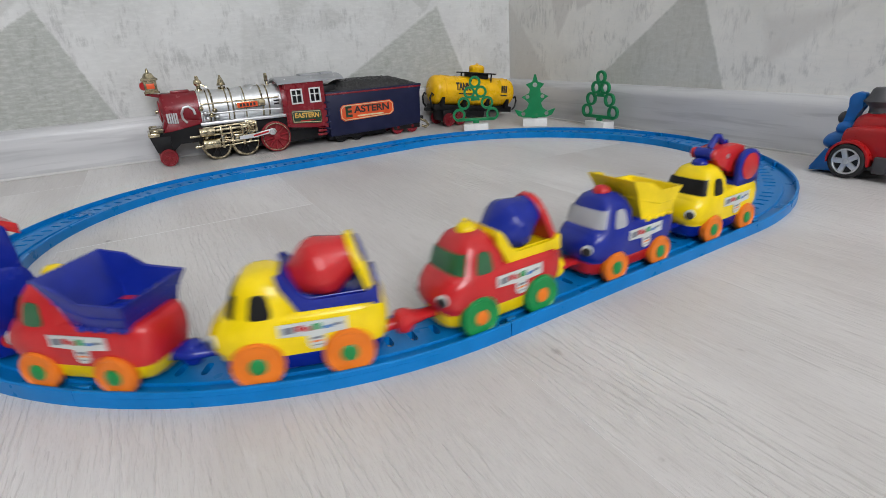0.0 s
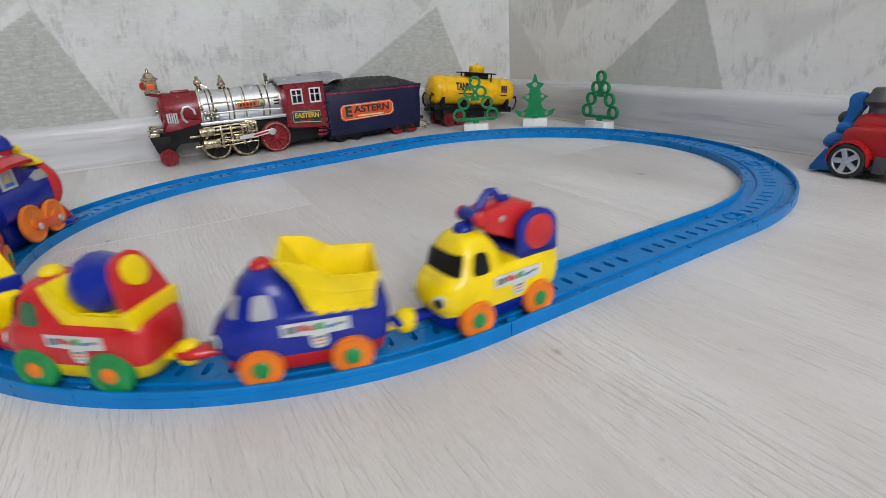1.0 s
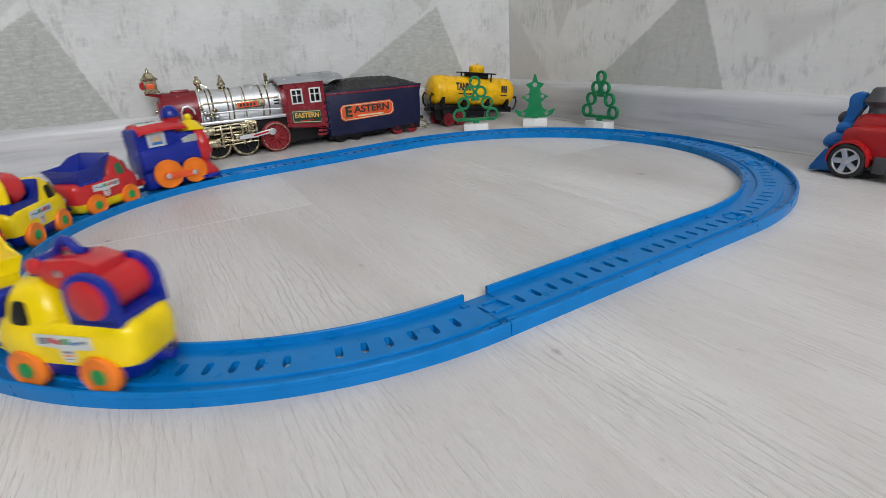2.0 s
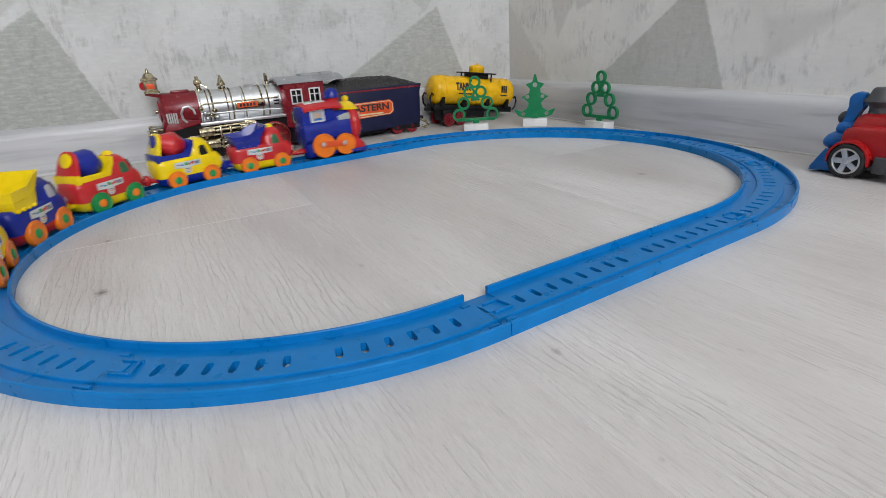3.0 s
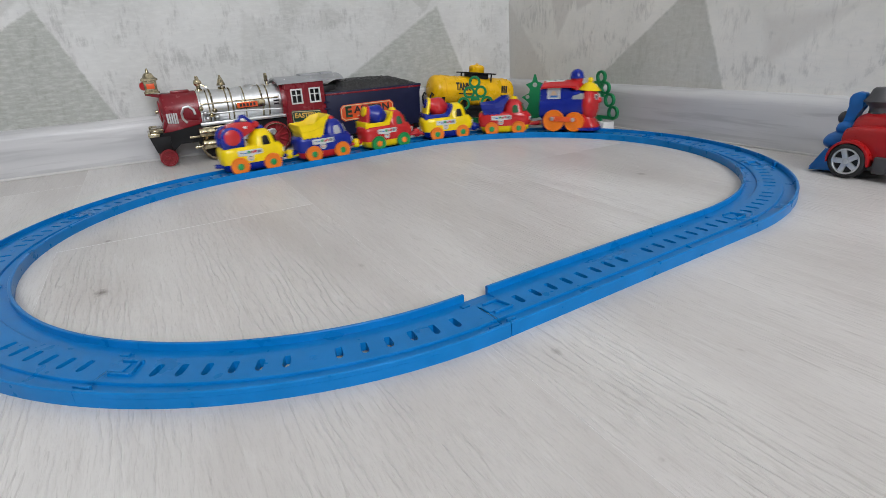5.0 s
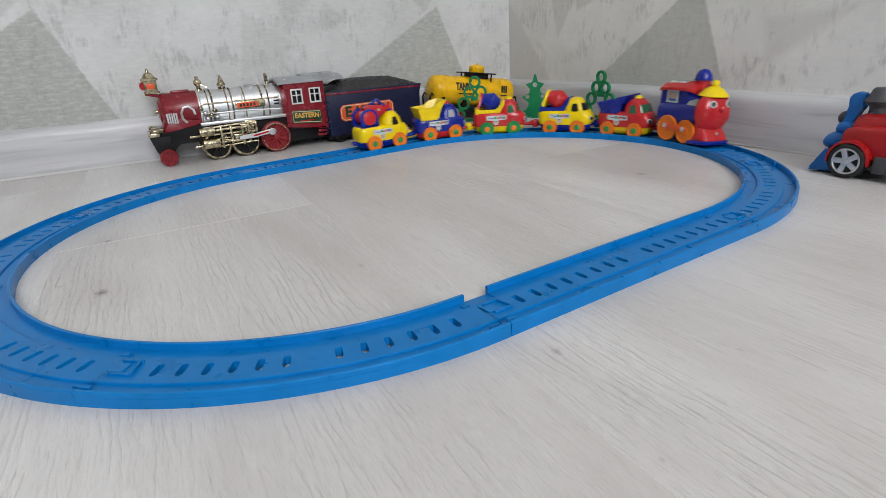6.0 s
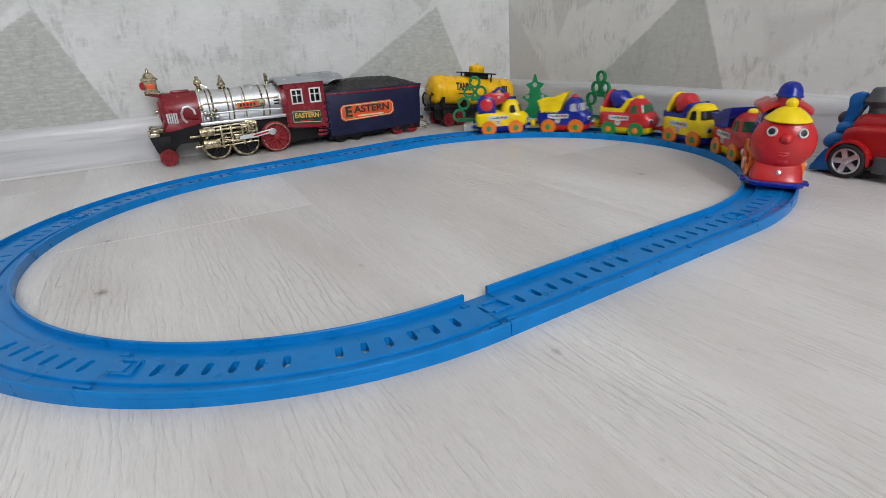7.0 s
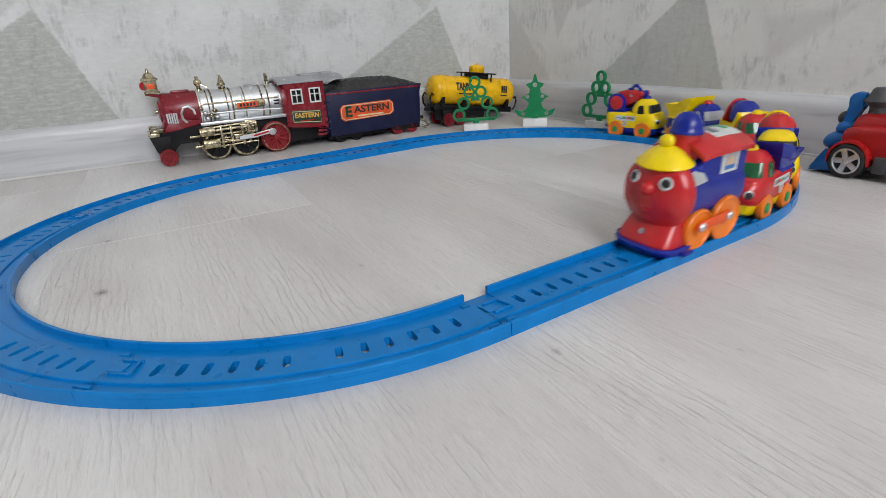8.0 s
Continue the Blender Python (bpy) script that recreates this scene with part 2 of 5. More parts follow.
# ---------------------------------------------------------------- mesh tools (millimetres)
MM = 0.001


def finish(bm, name, mat, sharp=38, recalc=True):
    if recalc:
        bmesh.ops.recalc_face_normals(bm, faces=bm.faces)
    for v in bm.verts:
        v.co *= MM
    me = bpy.data.meshes.new(name)
    bm.to_mesh(me)
    bm.free()
    for poly in me.polygons:
        poly.use_smooth = True
    me.set_sharp_from_angle(angle=radians(sharp))
    for m in (mat if isinstance(mat, (list, tuple)) else [mat]):
        me.materials.append(m)
    return me


def part(name, bm, material, parent, label="", at=None, sharp=38, recalc=True):
    """One mesh object under a thing or under a part."""
    ob = new(name, finish(bm, name, material, sharp, recalc))
    ob.parent = parent
    if at is not None:
        ob.matrix_basis = at
    return tagged(ob, label)


def single(name, bm, material, label, category, group="", kind="", at=None, sharp=38):
    ob = new(name, finish(bm, name, material, sharp))
    if at is not None:
        ob.matrix_basis = at
    return tagged(ob, label, category, group, kind)


def thing(name, label, category, at=None, group=""):
    ob = new(name)
    ob.empty_display_size = 0.02
    if at is not None:
        ob.matrix_basis = at
    return tagged(ob, label, category, group)


def skin(bm, rings, cap=True):
    rows = [[bm.verts.new(p) for p in r] for r in rings]
    n = len(rows[0])
    for a, b in zip(rows, rows[1:]):
        for i in range(n):
            bm.faces.new((a[i], a[(i + 1) % n], b[(i + 1) % n], b[i]))
    if cap:
        bm.faces.new(rows[0][::-1])
        bm.faces.new(rows[-1])
    return rows


def oval(n, a, b, e):
    out = []
    for i in range(n):
        t = 2 * math.pi * (i + 0.5) / n
        c, s = math.cos(t), math.sin(t)
        out.append((a * math.copysign(abs(c) ** (2 / e), c), b * math.copysign(abs(s) ** (2 / e), s)))
    return out


def loft_z(bm, sections, n=36):
    """Sections (z, centre x, half length, half width, squareness)."""
    skin(bm, [[(cx + x, y, z) for x, y in oval(n, hx, hy, e)] for z, cx, hx, hy, e in sections])
    return bm


def loft_x(bm, sections, n=36):
    """Sections (x, centre z, half width, half height, squareness)."""
    skin(bm, [[(x, y, cz + z) for y, z in oval(n, hy, hz, e)] for x, cz, hy, hz, e in sections])
    return bm


def lathe(bm, profile, origin=(0, 0, 0), axis=(0, 0, 1), n=24):
    """Profile (radius, height) turned round an axis through origin."""
    q = Vector((0, 0, 1)).rotation_difference(Vector(axis).normalized())
    o = Vector(origin)
    rings = []
    for r, h in profile:
        r = max(r, 0.02)
        rings.append([o + q @ Vector((r * math.cos(2 * math.pi * i / n), r * math.sin(2 * math.pi * i / n), h)) for i in range(n)])
    skin(bm, rings, tuple(profile[0]) != tuple(profile[-1]))
    return bm


def rod(bm, a, b, r, n=10, r2=None):
    a, b = Vector(a), Vector(b)
    return lathe(bm, [(r, 0), (r if r2 is None else r2, (b - a).length)], a, b - a, n)


def tube(bm, pts, r, n=8):
    pts = [Vector(p) for p in pts]
    rings, side = [], None
    for i, p in enumerate(pts):
        d = (pts[min(i + 1, len(pts) - 1)] - pts[max(i - 1, 0)]).normalized()
        if side is None:
            side = d.orthogonal().normalized()
        side = (side - d * side.dot(d)).normalized()
        up = d.cross(side)
        rings.append([p + (side * math.cos(2 * math.pi * k / n) + up * math.sin(2 * math.pi * k / n)) * r for k in range(n)])
    skin(bm, rings)
    return bm


def box(bm, lo, hi, bevel=0.6, seg=2):
    x0, y0, z0 = lo
    x1, y1, z1 = hi
    vs = [bm.verts.new(p) for p in ((x0, y0, z0), (x1, y0, z0), (x1, y1, z0), (x0, y1, z0), (x0, y0, z1), (x1, y0, z1), (x1, y1, z1), (x0, y1, z1))]
    fs = [bm.faces.new([vs[i] for i in f]) for f in ((3, 2, 1, 0), (4, 5, 6, 7), (0, 1, 5, 4), (1, 2, 6, 5), (2, 3, 7, 6), (3, 0, 4, 7))]
    if bevel:
        bmesh.ops.bevel(bm, geom=list({e for f in fs for e in f.edges}), offset=bevel, segments=seg, profile=0.5, affect="EDGES")
    return bm


def prism(bm, outline, y0, y1, bevel=0.5, plane="xz", seg=2):
    """An outline in a plane, thickened from y0 to y1 across it."""
    put3 = {"xz": lambda a, b, c: (a, c, b), "xy": lambda a, b, c: (a, b, c), "yz": lambda a, b, c: (c, a, b)}[plane]
    lo = [bm.verts.new(put3(a, b, y0)) for a, b in outline]
    hi = [bm.verts.new(put3(a, b, y1)) for a, b in outline]
    n = len(lo)
    fs = [bm.faces.new(lo[::-1]), bm.faces.new(hi)]
    caps = {e for f in fs for e in f.edges}
    for i in range(n):
        bm.faces.new((lo[i], lo[(i + 1) % n], hi[(i + 1) % n], hi[i]))
    if bevel:
        bmesh.ops.bevel(bm, geom=list(caps), offset=bevel, segments=seg, profile=0.5, affect="EDGES")
    return bm


def ball(bm, c, r, n=20, squash=(1, 1, 1)):
    rings = []
    m = n // 2
    for k in range(m + 1):
        a = -math.pi / 2 + math.pi * k / m
        rr, h = max(math.cos(a), 0.004), math.sin(a)
        rings.append([(c[0] + r * squash[0] * rr * math.cos(2 * math.pi * i / n), c[1] + r * squash[1] * rr * math.sin(2 * math.pi * i / n), c[2] + r * squash[2] * h) for i in range(n)])
    skin(bm, rings)
    return bm


def ring(bm, c, R, r, axis=(0, 1, 0), n=28, k=8):
    q = Vector((0, 0, 1)).rotation_difference(Vector(axis).normalized())
    c = Vector(c)
    rows = []
    for i in range(n):
        t = 2 * math.pi * i / n
        rows.append([bm.verts.new(c + q @ Vector(((R + r * math.cos(2 * math.pi * j / k)) * math.cos(t), (R + r * math.cos(2 * math.pi * j / k)) * math.sin(t), r * math.sin(2 * math.pi * j / k)))) for j in range(k)])
    for i in range(n):
        for j in range(k):
            a, b = rows[i], rows[(i + 1) % n]
            bm.faces.new((a[j], a[(j + 1) % k], b[(j + 1) % k], b[j]))
    return bm


def lettering(name, text, size, material, parent, m, squeeze=1.0, label="", bold=0.03):
    """Raised letters of the built-in font, as a mesh; size in millimetres."""
    cu = bpy.data.curves.new(name, "FONT")
    cu.body, cu.size, cu.extrude, cu.align_x, cu.align_y = text, size * MM, 0.0002, "CENTER", "CENTER"
    cu.offset = size * MM * bold
    tmp = bpy.data.objects.new(name, cu)
    scene.collection.objects.link(tmp)
    dg = bpy.context.evaluated_depsgraph_get()
    me = bpy.data.meshes.new_from_object(tmp.evaluated_get(dg))
    bpy.data.objects.remove(tmp)
    for v in me.vertices:
        v.co.x *= squeeze
    me.materials.clear()
    me.materials.append(material)
    ob = new(name, me)
    ob.parent, ob.matrix_basis = parent, m
    return tagged(ob, label)


# ---------------------------------------------------------------- the room
def slab(name, lo, hi, mat, label, category):
    bm = bmesh.new()
    box(bm, [v * 1000 for v in lo], [v * 1000 for v in hi], 0)
    return single(name, bm, mat, label, category, kind="structure")


T = 0.12
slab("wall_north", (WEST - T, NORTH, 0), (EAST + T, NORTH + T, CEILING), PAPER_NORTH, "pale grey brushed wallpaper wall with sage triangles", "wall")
slab("wall_east", (EAST, SOUTH - T, 0), (EAST + T, NORTH, CEILING), PAPER_EAST_LIGHTENED, "grey brushed wallpaper wall with sage triangles", "wall")
slab("wall_west", (WEST - T, SOUTH - T, 0), (WEST, NORTH, CEILING), PAPER_PLAIN, "plain pale grey papered wall", "wall")
slab("ceiling", (WEST - T, SOUTH - T, CEILING), (EAST + T, NORTH + T, CEILING + 0.1), CEIL_MAT, "plain white painted ceiling", "ceiling")
bm = bmesh.new()
for lo, hi in (((WEST, 0), (WIN_X0, CEILING)), ((WIN_X1, 0), (EAST, CEILING)), ((WIN_X0, 0), (WIN_X1, WIN_Z0)), ((WIN_X0, WIN_Z1), (WIN_X1, CEILING))):
    box(bm, (lo[0] * 1000, (SOUTH - T) * 1000, lo[1] * 1000), (hi[0] * 1000, SOUTH * 1000, hi[1] * 1000), 0)
single("wall_south", bm, PAPER_PLAIN, "plain pale grey papered wall with a window", "wall", kind="structure")
window = thing("window_1", "white framed window in the papered wall", "window")
tagged(window, kind="structure")
for x in (WIN_X0, (WIN_X0 + WIN_X1) / 2 - 0.03, WIN_X1 - 0.06):
    part("window_frame", box(bmesh.new(), (x * 1000, (SOUTH - 0.09) * 1000, WIN_Z0 * 1000), (x * 1000 + 60, (SOUTH - 0.04) * 1000, WIN_Z1 * 1000), 4), FRAME_MAT, window)
for z in (WIN_Z0, WIN_Z1 - 0.06):
    part("window_frame", box(bmesh.new(), (WIN_X0 * 1000 + 61, (SOUTH - 0.088) * 1000, z * 1000), (WIN_X1 * 1000 - 61, (SOUTH - 0.042) * 1000, z * 1000 + 60), 4), FRAME_MAT, window)
part("window_sill", box(bmesh.new(), (WIN_X0 * 1000 - 30, (SOUTH - 0.03) * 1000, WIN_Z0 * 1000 + 2), (WIN_X1 * 1000 + 30, (SOUTH + 0.16) * 1000, WIN_Z0 * 1000 + 24), 5), FRAME_MAT, window)

# skirting: a moulded board along each seen wall, with a bead of sealant at its foot
SKIRT = [(0, 0), (12, 0), (12, 46), (11, 51), (8, 55), (4, 57.5), (0, 58)]
bm = bmesh.new()
prism(bm, [(NORTH * 1000 - a, b) for a, b in SKIRT], WEST * 1000, EAST * 1000 - 12, 0, "yz")
single("baseboard", bm, skirting_material("x"), "pale grey wood-print skirting board along the wall", "baseboard", kind="structure")
bm = bmesh.new()
prism(bm, [(EAST * 1000 - a, b) for a, b in SKIRT], SOUTH * 1000, NORTH * 1000, 0, "xz")
single("baseboard", bm, skirting_material("y"), "pale grey wood-print skirting board along the wall", "baseboard", kind="structure")
bm = bmesh.new()
box(bm, (WEST * 1000, NORTH * 1000 - 13.5, 0), (EAST * 1000 - 12, NORTH * 1000 - 11, 3.0), 0.6)
single("trim", bm, CAULK, "thin white sealant bead at the skirting foot", "trim", kind="structure")
bm = bmesh.new()
box(bm, (EAST * 1000 - 13.5, SOUTH * 1000, 0), (EAST * 1000 - 11, NORTH * 1000 - 13.6, 2.2), 0.6)
single("trim", bm, CAULK, "thin white sealant bead at the skirting foot", "trim", kind="structure")

# ---------------------------------------------------------------- the oval track
TX, TY, TURN = 0.20771, 0.42426, 5.407
APART, R_EAST, R_WEST = 0.21435, 0.21991, 0.21724
# the two bends differ a little, so the straights close in by this angle
SPREAD = math.asin((R_WEST - R_EAST) / APART)
STRAIGHT = APART * math.cos(SPREAD)
BEND_W, BEND_E = R_WEST * (math.pi + 2 * SPREAD), R_EAST * (math.pi - 2 * SPREAD)
LAP = 2 * STRAIGHT + BEND_W + BEND_E
TRACK_AT = pose(TX, TY, 0, 0, 0, TURN)


def along(s, off=0.0):
    """Place and heading on the oval, in its own plane, s metres from the near straight's start; off is to the outside."""
    s %= LAP
    low = -(math.pi / 2 - SPREAD)
    if s < STRAIGHT:
        g, r, c, run = low, R_EAST, APART / 2, s
    elif s < STRAIGHT + BEND_W:
        g, r, c, run = low - (s - STRAIGHT) / R_WEST, R_WEST, -APART / 2, 0.0
    elif s < 2 * STRAIGHT + BEND_W:
        g, r, c, run = -low, R_WEST, -APART / 2, s - STRAIGHT - BEND_W
    else:
        g, r, c, run = -low - (s - 2 * STRAIGHT - BEND_W) / R_EAST, R_EAST, APART / 2, 0.0
    nx, ny = math.cos(g), math.sin(g)
    tx, ty = ny, -nx
    return c + nx * (r + off) + tx * run, ny * (r + off) + ty * run, math.atan2(ty, tx)


RIM, GROOVE, DECK = 7.2, 3.5, 4.8
# across the track, from the inside out: (offset, height) in millimetres
LEFT_SIDE = [(-8.6, 1.2), (-8.6, DECK - 0.06), (-9.2, DECK - 0.06), (-9.5, DECK - 0.35), (-9.7, GROOVE), (-17.5, GROOVE), (-17.7, RIM - 0.4), (-18.0, RIM), (-19.2, RIM), (-19.8, RIM - 0.5), (-19.8, 0.0), (-18.2, 0.0), (-18.0, 1.2)]


def sweep(bm, profile, s0, s1, steps, close=True):
    rings = []
    for i in range(steps + 1):
        s = s0 + (s1 - s0) * i / steps
        rings.append([(*(c * 1000 for c in along(s, o * MM)[:2]), z) for o, z in profile])
    rows = [[bm.verts.new(p) for p in r] for r in rings]
    n = len(profile)
    for a, b in zip(rows, rows[1:]):
        for i in range(n if close else n - 1):
            bm.faces.new((a[i], a[(i + 1) % n], b[(i + 1) % n], b[i]))
    bm.faces.new(rows[0][::-1]), bm.faces.new(rows[-1])


def deck_cells(bm, s0, s1, slots):
    """The deck between the grooves: plain stretches and cells with a leaf-shaped slot cut through."""
    half, pitch = 9.15, 0.0112

    def at(s, o, z):
        x, y, _ = along(s, o * MM)
        return bm.verts.new((x * 1000, y * 1000, z))

    cuts = sorted(slots)
    s = s0
    for c in cuts + [None]:
        e = s1 if c is None else c - pitch / 2
        k = max(1, round((e - s) / 0.01))
        for i in range(k):
            a, b = s + (e - s) * i / k, s + (e - s) * (i + 1) / k
            if b - a > 1e-6:
                bm.faces.new((at(a, -half, DECK), at(a, half, DECK), at(b, half, DECK), at(b, -half, DECK)))
        if c is None:
            break
        outer = [(-1, -1), (-1, -0.4), (-1, 0.4), (-1, 1), (0, 1), (1, 1), (1, 0.4), (1, -0.4), (1, -1), (0, -1)]
        hole = [(-1.2, -4.6), (-1.65, -3.4), (-1.7, 1.8), (-1.3, 3.7), (0.0, 4.6), (1.3, 3.7), (1.7, 1.8), (1.65, -3.4), (1.2, -4.6), (0.0, -4.7)]
        ov = [at(c + a * pitch / 2, b * half, DECK) for a, b in outer]
        hv = [at(c + a * MM, b, DECK) for a, b in hole]
        lv = [at(c + a * MM, b, 0.5) for a, b in hole]
        for i in range(10):
            j = (i + 1) % 10
            bm.faces.new((ov[i], ov[j], hv[j], hv[i]))
            bm.faces.new((hv[i], hv[j], lv[j], lv[i]))
        s = c + pitch / 2


def track_piece(s0, s1, groups, notch=False, nudge=0.0):
    """One moulded piece of track, with two groups of slots; a notched one has its inner rim cut away at the end."""
    a, b = s0 + 0.0001, s1 - (0.0004 if notch else 0.0001)
    n = 26
    bm = bmesh.new()
    right = [(-o, z) for o, z in LEFT_SIDE]
    sweep(bm, right, a, b, n)
    if notch:
        low = [(o, min(z, GROOVE if o > -15.5 else 1.9)) for o, z in LEFT_SIDE]
        sweep(bm, LEFT_SIDE, a, b - 0.0150, n)
        sweep(bm, low, b - 0.0150, b, 2)
    else:
        sweep(bm, LEFT_SIDE, a, b, n)
    mid = (a + b) / 2 - (0.004 if groups[0] < 7 else 0) + nudge
    slots = []
    for g, count in zip((-1, 1), groups):
        slots += [mid + g * 0.0112 * (i + 1) for i in range(count)]
    bmesh.ops.recalc_face_normals(bm, faces=bm.faces)
    deck = bmesh.new()
    deck_cells(deck, a, b, slots)
    bmesh.ops.remove_doubles(deck, verts=deck.verts, dist=0.02)
    deck.normal_update()
    for f in deck.faces:
        if f.normal.z < -0.5:
            f.normal_flip()
    joined = bpy.data.meshes.new("deck")
    deck.to_mesh(joined)
    deck.free()
    bm.from_mesh(joined)
    bpy.data.meshes.remove(joined)
    return bm, a, b, mid


def joint_parts(piece, a, b, mid):
    """Mould mark between the slot groups, plug and socket ridges at the ends."""
    def ridge(name, s, o, w, d, z0, z1, skew=0):
        x, y, t = along(s, o * MM)
        bm = box(bmesh.new(), (-w, -d, z0), (w, d, z1), 0.25, 1)
        m = pose(x * 1000, y * 1000, 0, 0, 0, math.degrees(t) + skew)
        bm.transform(m)
        part(name, bm, TRACK_BLUE, piece)

    x, y, _ = along(mid)
    part("mould_mark", lathe(bmesh.new(), [(2.0, DECK - 0.3), (2.0, DECK + 0.12), (1.5, DECK + 0.12), (1.3, DECK - 0.02), (0.3, DECK - 0.02), (0.2, DECK + 0.3)], (x * 1000, y * 1000, 0), n=14), TRACK_BLUE, piece)
    ridge("socket_wall", b - 0.0075, -5.6, 5.2, 0.7, DECK - 0.3, DECK + 1.5)
    ridge("socket_wall", b - 0.0075, 4.2, 5.2, 0.7, DECK - 0.3, DECK + 1.3)
    ridge("socket_stop", b - 0.0122, -0.7, 0.7, 5.4, DECK - 0.3, DECK + 1.5, 12)
    ridge("plug_tongue", b - 0.0040, -0.8, 3.8, 3.4, DECK - 0.3, DECK + 0.7)
    ridge("rim_lip", b - 0.0026, 15.9, 2.4, 1.0, GROOVE - 0.2, RIM + 0.25)
    ridge("groove_key", a + 0.0040, 12.5, 3.2, 0.6, GROOVE - 0.2, GROOVE + 0.9)
    ridge("groove_key", a + 0.0030, -12.4, 2.4, 1.4, GROOVE - 0.2, GROOVE + 1.0)


oval_track = thing("toy_train_track", "glossy blue plastic oval toy train track", "toy track", TRACK_AT)
SEAM = STRAIGHT - 0.0050
pieces = [(0, SEAM, (8, 8))]
cuts = [SEAM] + [STRAIGHT + (i + 1) * BEND_W / 4 for i in range(4)]
pieces += [(p, q, (6, 6)) for p, q in zip(cuts, cuts[1:])]
pieces += [(STRAIGHT + BEND_W, 2 * STRAIGHT + BEND_W, (8, 8))]
pieces += [(2 * STRAIGHT + BEND_W + i * BEND_E / 4, 2 * STRAIGHT + BEND_W + (i + 1) * BEND_E / 4, (6, 6)) for i in range(4)]
for i, (s0, s1, groups) in enumerate(pieces):
    body, a, b, mid = track_piece(s0, s1, groups, i == 0, (-0.0065, 0.0015)[i] if i < 2 else 0)
    joint_parts(part("straight_track" if i in (0, 5) else "curved_track", body, TRACK_BLUE, oval_track, sharp=28, recalc=False), a, b, mid)

flash = bmesh.new()
sweep(flash, [(19.5, 4.6), (20.0, 4.7), (20.0, 4.85), (19.5, 4.95)], STRAIGHT + 0.030, STRAIGHT + BEND_W / 4 - 0.012, 40)
part("mould_seam", flash, TRACK_BLUE, oval_track)

# ---------------------------------------------------------------- the moving train
TIMES = [(0.0, 0.3815), (0.5, 0.470), (1.0, 0.5595), (1.5, 0.650), (3.5, 1.008), (4.5, 1.172), (6.5, 1.505), (7.5, 1.685), (8.0, 1.7755)]
SPACING, LEAD = 0.0880, 0.0785
SLACK = [(0.0005, -0.0035), (0.002, 0.0025), (0.0, 0.0), (-0.001, 0.002), (-0.0005, 0.0045)]


def gone(t):
    """How far the first wagon has come along the track at t seconds: a smooth curve through TIMES."""
    n = len(TIMES)
    x, y = [p[0] for p in TIMES], [p[1] for p in TIMES]
    d = [(y[i + 1] - y[i]) / (x[i + 1] - x[i]) for i in range(n - 1)]
    m = [d[0]] + [(d[i - 1] + d[i]) / 2 for i in range(1, n - 1)] + [d[-1]]
    i = min(max(sum(1 for v in x if v <= t) - 1, 0), n - 2)
    h = x[i + 1] - x[i]
    u = (t - x[i]) / h
    return y[i] * (1 + 2 * u) * (1 - u) ** 2 + h * m[i] * u * (1 - u) ** 2 + y[i + 1] * u * u * (3 - 2 * u) + h * m[i + 1] * u * u * (u - 1)


def on_track(s, base, slack=(0.0, 0.0), pull=0.005, reach=0.18):
    """Pose of a vehicle whose axles stand at s - base and s + base.
    The couplings stretch a little in the west bend and take up their slack behind it."""
    s += pull * math.exp(-(((s - 0.62) / reach) ** 2))
    u = min(max((s - 0.62) / 0.28, 0), 1)
    s += slack[0] + (slack[1] - slack[0]) * u * u * (3 - 2 * u)
    ax, ay, _ = along(s + base)
    bx, by, _ = along(s - base)
    return TRACK_AT @ pose((ax + bx) / 2, (ay + by) / 2, 0, 0, 0, math.degrees(math.atan2(ay - by, ax - bx)))


def disc_wheel(parent, x, y, z, r, width, tyre, hub, hub_r):
    """A moulded toy wheel on its axle, flat outer face with a coloured hub; its own origin is its centre."""
    side = 1 if y > 0 else -1
    w = part("wheel", lathe(bmesh.new(), [(r * 0.55, -width * 0.5), (r * 0.96, -width * 0.5), (r, -width * 0.35), (r, width * 0.3), (r * 0.95, width * 0.5), (r * 0.86, width * 0.52), (r * 0.80, width * 0.40), (hub_r * 1.15, width * 0.42)], axis=(0, side, 0), n=32), tyre, parent, at=pose(x * MM, y * MM, z * MM))
    part("hub", lathe(bmesh.new(), [(hub_r, 0), (hub_r, width * 0.55), (hub_r * 0.8, width * 0.66), (hub_r * 0.3, width * 0.68)], axis=(0, side, 0), n=20), hub, w)
    return w


def rounded(pts, r, n=4):
    """An outline with its corners rounded to about r."""
    out = []
    for k, p in enumerate(pts):
        a, p, b = Vector(pts[k - 1]), Vector(p), Vector(pts[(k + 1) % len(pts)])
        e0, e1 = p + (a - p).normalized() * r, p + (b - p).normalized() * r
        for i in range(n + 1):
            u = i / n
            out.append(tuple(e0 * (1 - u) ** 2 + p * 2 * u * (1 - u) + e1 * u * u))
    return out


def sticker(parent, pts, y, name="sticker"):
    """A thin printed label lying on a side wall at y."""
    s = 1 if y > 0 else -1
    return part(name, prism(bmesh.new(), pts, y - 0.15 * s, y + 0.25 * s, 0), PAPER, parent, "white printed paper sticker")


